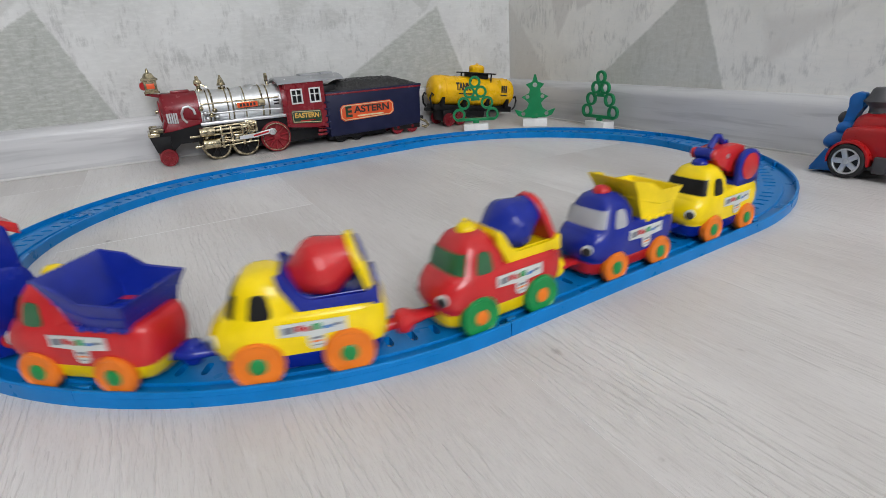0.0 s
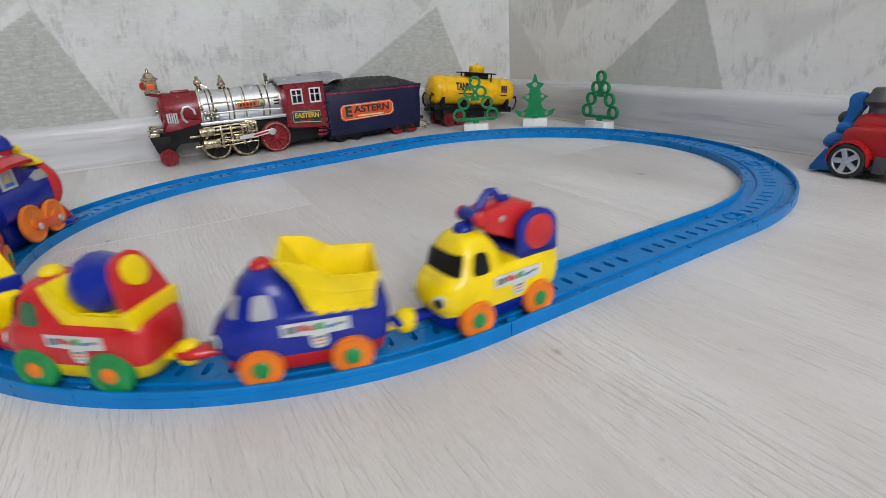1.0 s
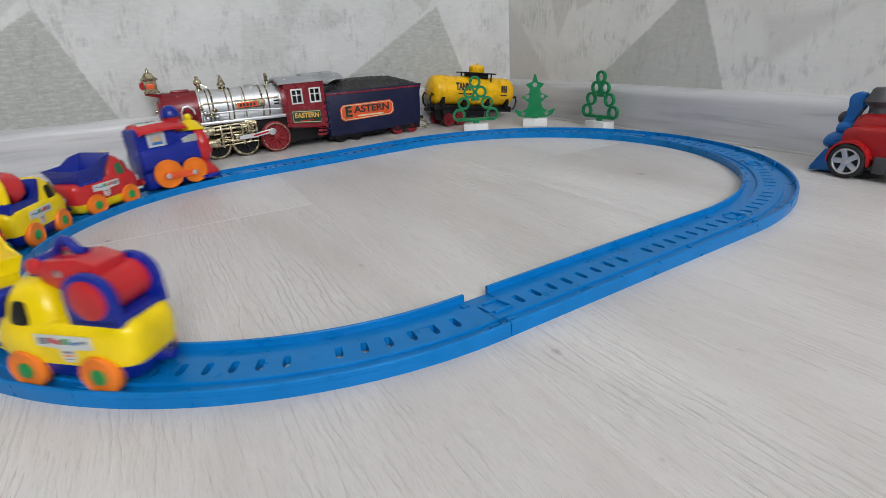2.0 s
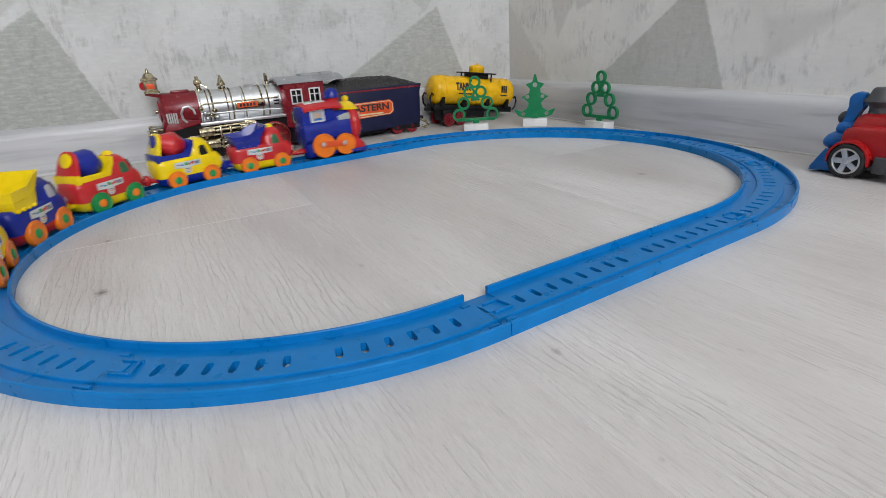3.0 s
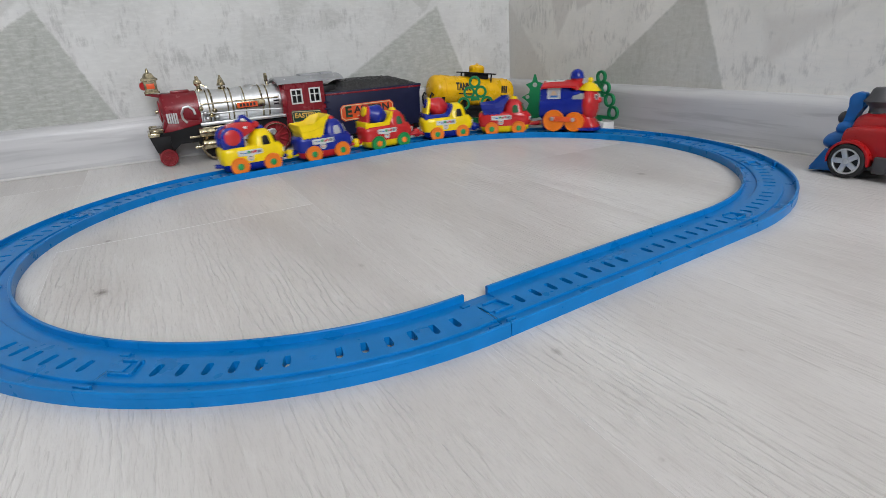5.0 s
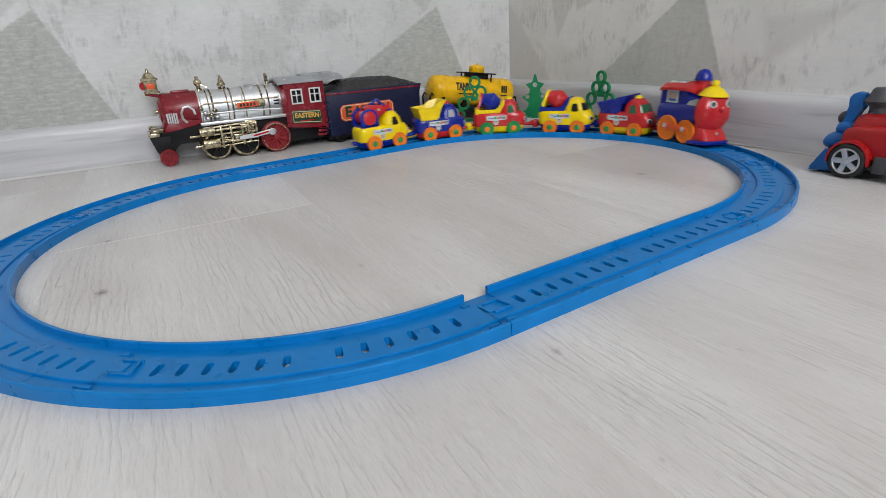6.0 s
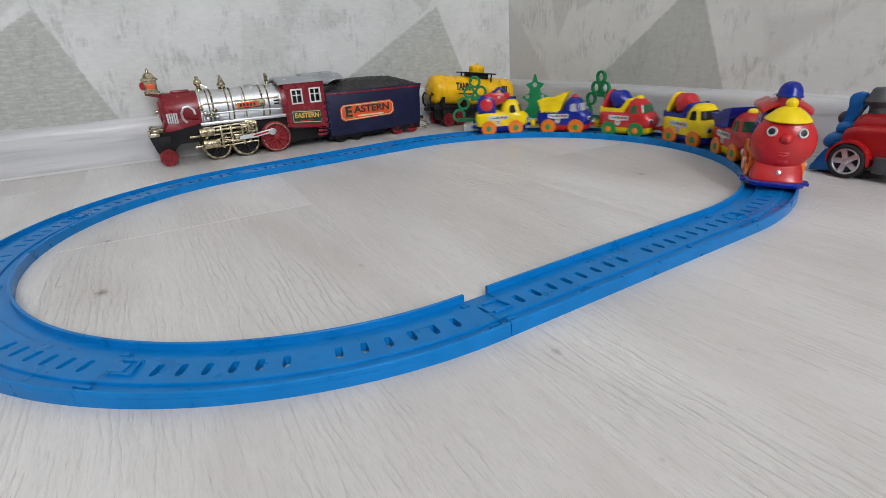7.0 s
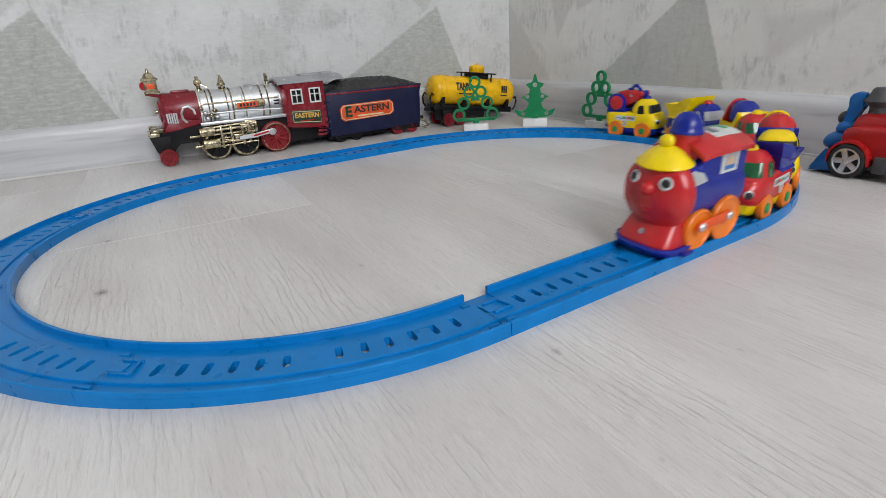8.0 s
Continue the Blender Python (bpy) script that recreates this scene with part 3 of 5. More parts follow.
def wagon_sticker(parent, y):
    s = 1 if y > 0 else -1
    st = sticker(parent, [(8.0, 25.0), (-2.4, 24.4), (-2.6, 20.4), (-3.6, 18.6), (-5.8, 18.0), (-8.0, 18.8), (-9.0, 20.6), (-9.0, 24.2), (-18, 24.8), (-18, 30.4), (8.0, 30.4)], y)
    bars = ((6.6, 2.0, 26.0, 29.2, GREY_INK), (1.4, -1.2, 26.6, 29.4, RED), (-1.8, -4.0, 26.2, 28.6, TOMATO), (-4.8, -8.0, 26.4, 29.4, GREEN), (-9, -12.2, 26.4, 28.0, COBALT), (-12.8, -16, 27.2, 28.6, GREY_INK), (-3.6, -8.0, 22.4, 23.6, GREY_INK), (-3.8, -7.8, 20.9, 22.0, ORANGE), (-4.4, -7.2, 19.4, 20.2, GREY_INK))
    for x0, x1, z0, z1, mat in bars:
        part("print_bar", prism(bmesh.new(), [(x0, z0), (x1, z0 + 0.3), (x1, z1), (x0, z1 - 0.3)], y + 0.2 * s, y + 0.36 * s, 0), mat, st)


def wagon_body(w, body, chassis, glass):
    """Rounded cab-over lorry shell on a coloured chassis pan, with painted windows and lamp eyes."""
    part("chassis", loft_z(bmesh.new(), [(7.0, 0, 24, 9, 4), (7.6, 0, 28, 11, 4), (10, 0, 31.5, 13.2, 4), (16.6, -0.5, 33.2, 14.4, 4.5), (16.7, -0.5, 32.0, 13.2, 4.5)]), chassis, w)
    bm = bmesh.new()
    loft_z(bm, [(15.8, -0.5, 31.0, 12.8, 4.5), (16.2, -0.5, 33.0, 14.6, 4.5), (22, -0.8, 33.8, 15.2, 5), (28, -1.2, 33.6, 15.2, 5), (31.5, -1.5, 32.8, 14.6, 5), (33.6, -1.8, 31.6, 13.6, 5), (34.4, -2, 29.8, 11.8, 5)], 44)
    loft_z(bm, [(16.6, 15.0, 16.6, 14.0, 3.2), (18, 15.6, 18.4, 15.0, 3.0), (21, 16.4, 19.4, 15.6, 2.8), (25, 16.6, 19.6, 16.0, 2.7), (29.0, 15.8, 18.6, 15.8, 2.7), (31.6, 14.8, 17.0, 15.3, 2.9), (33.2, 13.6, 15.2, 14.7, 3.1), (34.4, 12.8, 14.4, 14.2, 3.3), (41, 12.4, 12.4, 13.2, 3.4), (45, 12.6, 10.0, 11.6, 3.2), (48, 12.8, 7.6, 9.6, 3), (49.6, 12.6, 5.4, 6.8, 2.8), (50.2, 12.6, 3.0, 3.2, 2.4)], 44)
    part("body", bm, body, w, sharp=50)
    for s in (-1, 1):
        # side window, pressed into the sloping cab side
        win = rounded([(18.6, 33.4), (9.4, 33.2), (10.2, 42.8), (16.4, 43.4)], 2.2)
        bm = prism(bmesh.new(), win, -0.35, 0.35, 0.25)
        for v in bm.verts:
            v.co.y = s * (14.3 - max(0, v.co.z - 34.4) * 0.165 + v.co.y + 0.15)
        part("side_window", bm, glass, w)
        # lamp eye on the nose
        e = part("headlamp", lathe(bmesh.new(), [(2.9, -1.5), (2.9, 0.0), (2.5, 0.3), (0.4, 0.35)], (33.9, s * 10.2, 24.4), (0.84, s * 0.54, 0.02), 18), PAPER, w)
        part("pupil", lathe(bmesh.new(), [(2.3, 0.0), (2.3, 0.5), (1.6, 0.62)], (34.0, s * 10.4, 24.0), (0.84, s * 0.54, 0.02), 14), INK, e)
        wagon_sticker(w, s * 15.35)
    # windscreen wraps the front of the cab
    bm = bmesh.new()
    rows = []
    for z, r0 in ((34.2, 0.45), (37, 0.6), (40, 0.6), (43.4, 0.35)):
        f = (z - 34) / 7
        cx, hx, hy = 12.85 - 0.4 * f, 14.5 - 2.0 * f, 14.2 - 1.0 * f
        row = []
        for k in range(-8, 9):
            a = math.radians(54) * k / 8
            c, sn = math.cos(a), math.sin(a)
            row.append((cx + (hx + r0) * abs(c) ** (2 / 3.6), (hy + r0) * math.copysign(abs(sn) ** (2 / 3.6), sn), z))
        rows.append([bm.verts.new(p) for p in row])
    for a, b in zip(rows, rows[1:]):
        for i in range(16):
            bm.faces.new((a[i], a[i + 1], b[i + 1], b[i]))
    part("windscreen", bm, glass, w)


def wagon(name, label, body, chassis, glass, tyre, hub, bar, ball_mat, beacon=None, radii=(9.2, 9.2)):
    w = thing(name, label, "toy wagon", group="wagons of the toy train")
    wagon_body(w, body, chassis, glass)
    wheels = [disc_wheel(w, x, 15.3 * k, 3.8 + r, r, 4.4, tyre, hub, 3.6) for x in (18, -18) for k, r in ((1, radii[0] + 0.3), (-1, radii[1] + 0.3))]
    part("drawbar", loft_x(bmesh.new(), [(30, 15, 3.6, 1.8, 3), (37, 15.5, 3.0, 1.8, 3), (41, 16, 4.4, 2.6, 2.4), (46, 16.5, 5.2, 3.2, 2.2), (50, 16.5, 3.6, 2.6, 2.2), (52, 16.5, 1.6, 1.2, 2)], 16), bar, w)
    hook = loft_x(bmesh.new(), [(-31, 13.8, 3.4, 2.2, 3), (-36, 14.8, 2.6, 2.2, 3), (-40, 15.5, 2.4, 2.2, 2.4)], 16)
    if name != "crane_wagon":
        lathe(hook, [(0.5, 10.4), (3.4, 11.2), (4.9, 13.6), (5.0, 17.4), (4.0, 20.0), (1.8, 21.2), (0.4, 21.4)], (-41.5, 0, 0), n=20)
    part("coupling_knob", hook, ball_mat, w)
    if beacon:
        part("beacon", lathe(bmesh.new(), [(4.6, 47.8), (4.6, 50.6), (4.0, 52.0), (2.4, 53.2), (0.4, 53.6)], (13.0, 0, 0), n=20), beacon, w)
    return w, wheels


def mixer_top(w, frame_mat, drum, plate, disc):
    outline = [(-30.5, 33.6), (-32.0, 40.0), (-29.0, 40.4), (-27.0, 38.0), (-6, 37.6), (-1.5, 41), (2.0, 48.2), (4.6, 50.4), (6.6, 49.4), (5.6, 44), (2, 38), (0, 33.6)]
    bm = bmesh.new()
    prism(bm, outline, 10.4, 13.2, 0.5)
    prism(bm, outline, -13.2, -10.4, 0.5)
    box(bm, (-30.4, -11, 33.4), (1, 11, 36.4), 0.4)
    box(bm, (-32.2, -13, 32.4), (-28.6, 13, 40.2), 0.6)
    prism(bm, [(-1.5, 41), (2.0, 48.2), (4.6, 50.4), (6.0, 47), (1.5, 36), (-2, 35)], -10.9, 10.9, 0.3)
    part("mixer_frame", bm, frame_mat, w)
    ax = Vector((-0.93, 0, 0.36)).normalized()
    o = Vector((-11.5, 0, 47.0)) - ax * 14
    part("mixer_drum", lathe(bmesh.new(), [(3, 0.2), (6.0, 0), (7.2, 1.2), (12.6, 11), (12.9, 12.2), (12.9, 14.6), (12.5, 15.8), (8.0, 25), (7.6, 27), (4, 27)], o, ax, 14), drum, w, sharp=24)
    m = Matrix.Translation((-29.2, 0, 37)) @ Matrix.Rotation(radians(17), 4, "Y")
    pl = prism(bmesh.new(), [(-12.5, 0), (12.5, 0), (11, 8), (9.6, 16), (7.2, 21), (3, 23.6), (-3, 23.6), (-7.2, 21), (-9.6, 16), (-11, 8)], -1.6, 1.6, 0.5, "yz")
    dk = lathe(bmesh.new(), [(6.2, 1.2), (6.2, 2.6), (5.6, 3.0), (0.5, 3.1)], (0, 0, 15.5), (-1, 0, 0), 24)
    for b in (pl, dk):
        for v in b.verts:
            v.co = m @ v.co
    p = part("drum_bracket", pl, plate, w)
    part("disc", dk, disc, p)


def tipper_top(w, mat, wide=1.0, rise=0.0):
    """Open tipper skip with flared sides and a raised shield behind the cab."""
    half = [
        [(-28.5, 14.0, 32.0), (-16, 14.4, 32.0), (-9, 14.4, 32.0), (-3.5, 13.6, 32.6)],
        [(-30.2, 16.2, 39), (-16, 16.8, 39.5), (-7, 16.8, 42), (1.0, 15.4, 44.4)],
        [(-32.0, 18.0, 45.4), (-14, 18.6, 46.4), (-4.5, 18.4, 51.8), (6.6, 16.4, 54.2)],
    ]

    half = [[(x, y * (wide if i else 1), z + rise * i / 2) for x, y, z in row] for i, row in enumerate(half)]

    def loop(h, inset, lift):
        pts = [(x, y, z) for x, y, z in h] + [(x, -y, z) for x, y, z in h[::-1]]
        cx = sum(p[0] for p in pts) / 8
        return [(x - math.copysign(inset, x - cx), y - math.copysign(inset, y), z + lift) for x, y, z in pts]

    bm = bmesh.new()
    skin(bm, [loop(half[0], 0.9, -0.2), loop(half[0], 0.2, 0.5), loop(half[1], 0.9, -0.6), loop(half[1], -0.3, -0.2), loop(half[1], -0.5, 0.4), loop(half[2], -0.2, -0.7), loop(half[2], 0.1, -0.1), loop(half[2], 0.5, 0.05), loop(half[2], 1.4, -0.3), loop(half[1], 1.6, 0.3), loop(half[0], 1.8, 1.8)])
    sk = part("skip", bm, mat, w)
    for sd in (-1, 1):
        for x in (-26, -20, -14, -8):
            part("skip_rib", ball(bmesh.new(), (x, 14.3 * sd, 33.2), 1, 12, (2.4, 1.0, 1.6)), mat, sk)
    part("skip_hinge", box(bmesh.new(), (-24, -7, 33.5), (-6, 7, 35.2), 0.4), mat, w)


def crane_top(w):
    bm = bmesh.new()
    box(bm, (-31, -12.8, 33.4), (-8, 12.8, 37.2), 0.7)
    arch = [(-31.6, 34), (-8.0, 34), (-8.3, 46)] + [(-19.9 + 11.6 * math.cos(a), 46 + 10.0 * math.sin(a)) for a in (0.35, 0.7, 1.05, 1.4, 1.74, 2.1, 2.45, 2.8)] + [(-31.5, 46)]
    for s in (-1, 1):
        prism(bm, arch, 9.6 * s, 12.8 * s, 0.6)
    part("winch_frame", bm, BLUE, w)
    for s in (-1, 1):
        part("winch_disc", lathe(bmesh.new(), [(8.4, 0), (8.4, 0.9), (7.6, 1.4), (0.5, 1.5)], (-19.9, 12.4 * s, 45), (0, s, 0), 28), RED, w)
    part("winch_drum", lathe(bmesh.new(), [(8.6, -9.4), (8.6, 9.4)], (-19.9, 0, 45), (0, 1, 0), 24), RED, w)
    boom = prism(bmesh.new(), [(-22, 38.5), (-12, 40.5), (5.0, 48.6), (7.0, 51.5), (6.0, 55.5), (2, 58.4), (-13, 59.6), (-22, 57)], -7.4, 7.4, 1.2)
    b = part("boom", boom, RED, w)
    for s in (-1, 1):
        part("screw", lathe(bmesh.new(), [(1.6, 0), (1.6, 0.5), (0.9, 0.9)], (-3.5, 7.3 * s, 53.2), (0, s, 0), 12), STEEL, b)
    part("pulley", lathe(bmesh.new(), [(3.0, -5.5), (3.6, -5), (3.6, 5), (3.0, 5.5)], (8.0, 0, 55.4), (0, 1, 0), 18), BLUE, w)
    for s in (-1, 1):
        part("pulley_cap", lathe(bmesh.new(), [(3.4, 5.4), (3.4, 7.4), (2.4, 8.2)], (8.0, 0, 55.4), (0, s, 0), 18), RED, w)
    part("hook", tube(bmesh.new(), [(4.5, 0, 58), (1.5, 0, 61.5), (-1.5, 0, 64.6), (-4.2, 0, 64.4), (-6.2, 0, 62), (-8, 0, 60.2), (-12, 0, 59.6)], 2.0, 10), BLUE, w)


def face_loco():
    w = thing("toy_locomotive", "blue and red plastic toy locomotive with a round red face", "toy locomotive")
    body = loft_x(bmesh.new(), [(-34, 35, 14.0, 11.5, 3), (-33, 35, 15.8, 13.4, 2.8), (-26, 35, 16.6, 14.2, 2.7), (0, 36, 17.2, 15.2, 2.6), (14, 38, 18.2, 17.6, 2.5), (26, 40, 19.0, 19.2, 2.4), (29.5, 40.5, 19.2, 19.6, 2.4), (30.5, 40.5, 18.2, 18.6, 2.4)], 48)
    part("body", body, BLUE, w)
    cab = loft_x(bmesh.new(), [(-33.4, 53, 12.6, 12, 7), (-32.6, 53, 13.6, 13, 7), (1, 53, 13.8, 13, 7), (3, 52.5, 13.2, 12.2, 6), (8, 49, 13.6, 9.2, 4), (24, 48, 14.0, 9.4, 3.4)], 48)
    part("cab", cab, BLUE, w)
    part("chassis", loft_z(bmesh.new(), [(7, -1, 29, 9.5, 5), (14, -1, 31, 11.5, 5), (24, -1, 32, 12.5, 5)]), BLUE, w)
    half = 19.2
    top = lambda y: 62.4 + 7.2 * (1 - (y / half) ** 2)
    roof, rows = bmesh.new(), []
    ys = [-half + 2 * half * i / 14 for i in range(15)]
    for x, lift, pinch in ((-31, -1.4, 0.94), (-29.6, 0.2, 0.99), (-14, 1.2, 1.0), (3, 1.2, 1.0), (14, 0.2, 0.95), (17.4, -1.2, 0.88)):
        rows.append([(x, y * pinch, top(y) + lift) for y in ys] + [(x, y * pinch, top(y) + lift - 2.6) for y in reversed(ys)])
    skin(roof, rows)
    r = part("roof", roof, RED, w)
    st = bmesh.new()
    ys = [-10.5 + 3 * i for i in range(8)]
    skin(st, [[(x, y, top(y) + 1.25) for y in ys] + [(x, y, top(y) + 0.4) for y in reversed(ys)] for x in (-26, -18, -10, -2)])
    paper = part("sticker", st, PAPER, r, "white paper sticker with a green print")
    for x0, x1, y0, y1 in ((-24, -19, -6, 4), (-17, -13, -8, -2), (-11, -5, -5, 6)):
        bar = bmesh.new()
        ys2 = [y0 + (y1 - y0) * i / 4 for i in range(5)]
        skin(bar, [[(x, y, top(y) + 1.4) for y in ys2] + [(x, y, top(y) + 0.9) for y in reversed(ys2)] for x in (x0, x1)])
        part("print_bar", bar, GREY_INK if x0 > -20 else GREEN, paper)
    part("chimney", lathe(bmesh.new(), [(8.8, 57), (8.2, 62), (7.6, 67), (7.9, 71), (8.2, 73)], (12, 0, 0), n=28), RED, w)
    part("chimney_cap", lathe(bmesh.new(), [(7.6, 71.6), (9.4, 71.8), (9.5, 72.8), (8.8, 73.6), (8.5, 76), (7.4, 79.2), (5.4, 81.8), (2.9, 83.1), (0.4, 83.5)], (12, 0, 0), n=32), BLUE, w)
    # the face: a bulging mask on the front of the boiler, with cheeks, nose, lips and chin
    face = bmesh.new()
    ball(face, (28.0, 0, 40.0), 1, 44, (11.8, 22.4, 22.6))
    ball(face, (38.4, 0, 44.2), 1, 24, (5.0, 4.6, 4.2))
    for s in (-1, 1):
        ball(face, (30.4, s * 9.0, 36.0), 1, 30, (7.6, 11.6, 10.4))
    ball(face, (33.2, 0, 27.4), 1, 24, (4.8, 9.0, 5.6))
    tube(face, [(37.0, -6.8, 35.0), (38.5, -3.8, 33.2), (39.0, -1.2, 33.2), (39.0, 1.2, 33.2), (38.5, 3.8, 33.2), (37.0, 6.8, 35.0)], 0.8, 10)
    tube(face, [(37.4, -5.0, 33.0), (38.5, -2.4, 31.4), (38.7, 0, 31.0), (38.5, 2.4, 31.4), (37.4, 5.0, 33.0)], 0.95, 10)
    fc = part("face", face, RED, w, at=pose(0.002, 0, 0), sharp=60)
    for s in (-1, 1):
        d = Vector((0.88, s * 0.36, 0.25)).normalized()
        o = Vector((28.0 + 11.8 * 0.80, s * 22.4 * 0.46, 40.0 + 22.6 * 0.39))
        e = part("eye", lathe(bmesh.new(), [(3.8, -1.8), (3.8, 0.1), (3.4, 0.7), (2.7, 0.5), (0.4, 0.5)], o, d, 24), PAPER, fc)
        part("pupil", lathe(bmesh.new(), [(2.4, 0.2), (2.4, 0.75), (1.6, 1.0), (0.3, 1.1)], o, d, 18), INK, e)
    hat = lathe(bmesh.new(), [(12, 0.4), (15.8, -0.8), (16.4, -0.2), (15.8, 0.8), (13.0, 3.4), (9.6, 6.6), (6.4, 8.6), (4.2, 9.3), (3.6, 9.6), (4.3, 11), (4.3, 12.8), (3.4, 14.6), (1.8, 15.6), (0.4, 15.9)], (28.5, 0, 57.2), (0.06, 0, 1), 36)
    for v in hat.verts:
        v.co.x = 28.5 + (v.co.x - 28.5) * 0.88
    part("hat", hat, YELLOW, w)
    part("apron", loft_z(bmesh.new(), [(10.6, 30, 13.2, 18.0, 3.4), (12, 30, 13.6, 18.6, 3.4), (16, 29, 12.8, 18.0, 3.2), (20, 27.5, 11.2, 17.0, 3), (24, 26, 9.8, 16.2, 2.8), (30, 25, 9, 16, 2.6)]), RED, w)
    part("screw", lathe(bmesh.new(), [(1.8, 0), (1.8, 0.7), (0.8, 1.1)], (40.4, 0, 18.0), (1, 0, 0.35), 14), STEEL, w)
    bumper = bmesh.new()
    loft_z(bumper, [(6.6, 30.6, 12, 19, 3), (7.2, 29.6, 15.0, 20.6, 3), (9.8, 29.6, 15.8, 21.2, 3), (11.0, 29.6, 14.6, 19.8, 3)])
    for s in (-1, 1):
        box(bumper, (23, min(s * 18, s * 24.0), 7.2), (33, max(s * 18, s * 24.0), 9.8), 0.8)
    part("bumper", bumper, BLUE, w)
    for s in (-1, 1):
        y = 13.95 * s
        win = sticker(w, [(-23, 47.0), (-6, 47.0), (-6, 61.0), (-23, 61.0)], y, "window_sticker")
        part("print_bar", prism(bmesh.new(), [(-21, 48.6), (-8, 48.6), (-8, 59.4), (-21, 59.4)], y + 0.2 * s, y + 0.34 * s, 0), SILVER_PAINT, win)
        part("print_bar", prism(bmesh.new(), [(-19, 49), (-10, 49), (-11, 54), (-13, 57), (-16, 57), (-18, 54)], y + 0.3 * s, y + 0.5 * s, 0), SKIN, win)
        part("print_bar", prism(bmesh.new(), [(-19.5, 49), (-9.5, 49), (-10, 51.4), (-19, 51.4)], y + 0.4 * s, y + 0.6 * s, 0), COBALT, win)
        # small label curved onto the boiler's upper side
        lab = bmesh.new()
        grid = []
        for x in (10, 14, 18, 22, 26):
            cz, hy, hz = 38 + (x - 14) * 0.154, 18.2 + (x - 14) * 0.0615, 17.6 + (x - 14) * 0.123
            row = []
            for z in (46.4, 48.2, 50.0, 51.8, 53.4):
                k = (1 - (abs(z - cz) / hz) ** 2.45) ** (1 / 2.45)
                row.append(lab.verts.new((x, s * (hy * k + 0.35), z)))
            grid.append(row)
        for a, b in zip(grid, grid[1:]):
            for i in range(4):
                lab.faces.new((a[i], a[i + 1], b[i + 1], b[i]))
        bmesh.ops.solidify(lab, geom=lab.faces[:], thickness=0.25)
        part("side_sticker", lab, PAPER, w, "white printed paper sticker")
    part("drawbar", loft_x(bmesh.new(), [(-52, 15, 2.4, 2.0, 3), (-46, 15, 3.0, 2.2, 3), (-28, 15, 4, 2.6, 3)], 16), ORANGE, w)
    wheels = []
    for s in (-1, 1):
        for x, z, r in ((-13, 19.6, 14.0), (14, 18.2, 12.6)):
            wh = part("wheel", lathe(bmesh.new(), [(r * 0.4, -1.8), (r * 0.96, -1.8), (r, -1.2), (r, 1.0), (r * 0.95, 1.7), (r * 0.88, 1.7), (r * 0.82, 0.9), (4.2, 0.9), (4.0, 1.9), (1, 1.9)], axis=(0, s, 0), n=36), ORANGE, w, at=pose(x * MM, 17.9 * s * MM, z * MM))
            wheels.append((wh, x, z, r, s))
    rods = []
    for s in (-1, 1):
        rb = bmesh.new()
        prism(rb, [(-16.4, 17.6), (-13, 16.2), (14, 15.2), (17.2, 16.2), (18.2, 18.2), (17.2, 20.2), (14, 21.2), (-13, 23.0), (-16.4, 21.6), (-17.4, 19.6)], 19.8 * s, 21.4 * s, 0.5)
        rr = part("coupling_rod", rb, ORANGE_SIGN, w, "orange-red plastic rod joining two wheels")
        for x, z in ((-13, 19.6), (14, 18.2)):
            part("crank_bolt", lathe(bmesh.new(), [(2.7, 0), (2.7, 1.0), (2.0, 1.7), (0.3, 1.8)], (x, 21.2 * s, z), (0, s, 0), 14), CHROME, rr)
        rods.append((rr, s))
    return w, wheels, rods


loco, loco_wheels, loco_rods = face_loco()
train = [
    wagon("tipper_wagon", "red toy tipper wagon with a blue skip on yellow chassis", RED, YELLOW, GLASS_GREEN, ORANGE, GREEN, RED, BLUE, YELLOW, (8.8, 9.0)),
    wagon("mixer_wagon", "yellow toy mixer wagon with a red drum and orange wheels", YELLOW, BLUE, BLACK, ORANGE, GREEN, BLUE, RED, None, (10.2, 9.0)),
    wagon("mixer_wagon", "red toy mixer wagon with a blue drum and green wheels", RED, YELLOW, GLASS_GREEN, GREEN, ORANGE, RED, YELLOW, YELLOW, (9.6, 9.2)),
    wagon("tipper_wagon", "blue toy tipper wagon with a yellow skip on red chassis", BLUE, RED, SILVER_PAINT, ORANGE, GREEN, RED, YELLOW, RED, (8.4, 9.6)),
    wagon("crane_wagon", "yellow toy crane wagon with a red boom and blue winch", YELLOW, BLUE, BLACK, ORANGE, GREEN, BLUE, BLUE, BLUE, (8.7, 9.6)),
]
tipper_top(train[0][0], BLUE)
mixer_top(train[1][0], BLUE, RED, YELLOW, BLUE)
mixer_top(train[2][0], YELLOW, BLUE, RED, YELLOW)
tipper_top(train[3][0], YELLOW, 0.92, 2.5)
crane_top(train[4][0])
# the bodies overhang the wheels a little, so they are drawn out sideways and lengthways
for w, wheels in train:
    for ob in w.children_recursive:
        if ob not in wheels and ob.parent not in wheels:
            for v in ob.data.vertices:
                v.co.x *= 1.02
                v.co.y *= 1.05
from mathutils import geometry

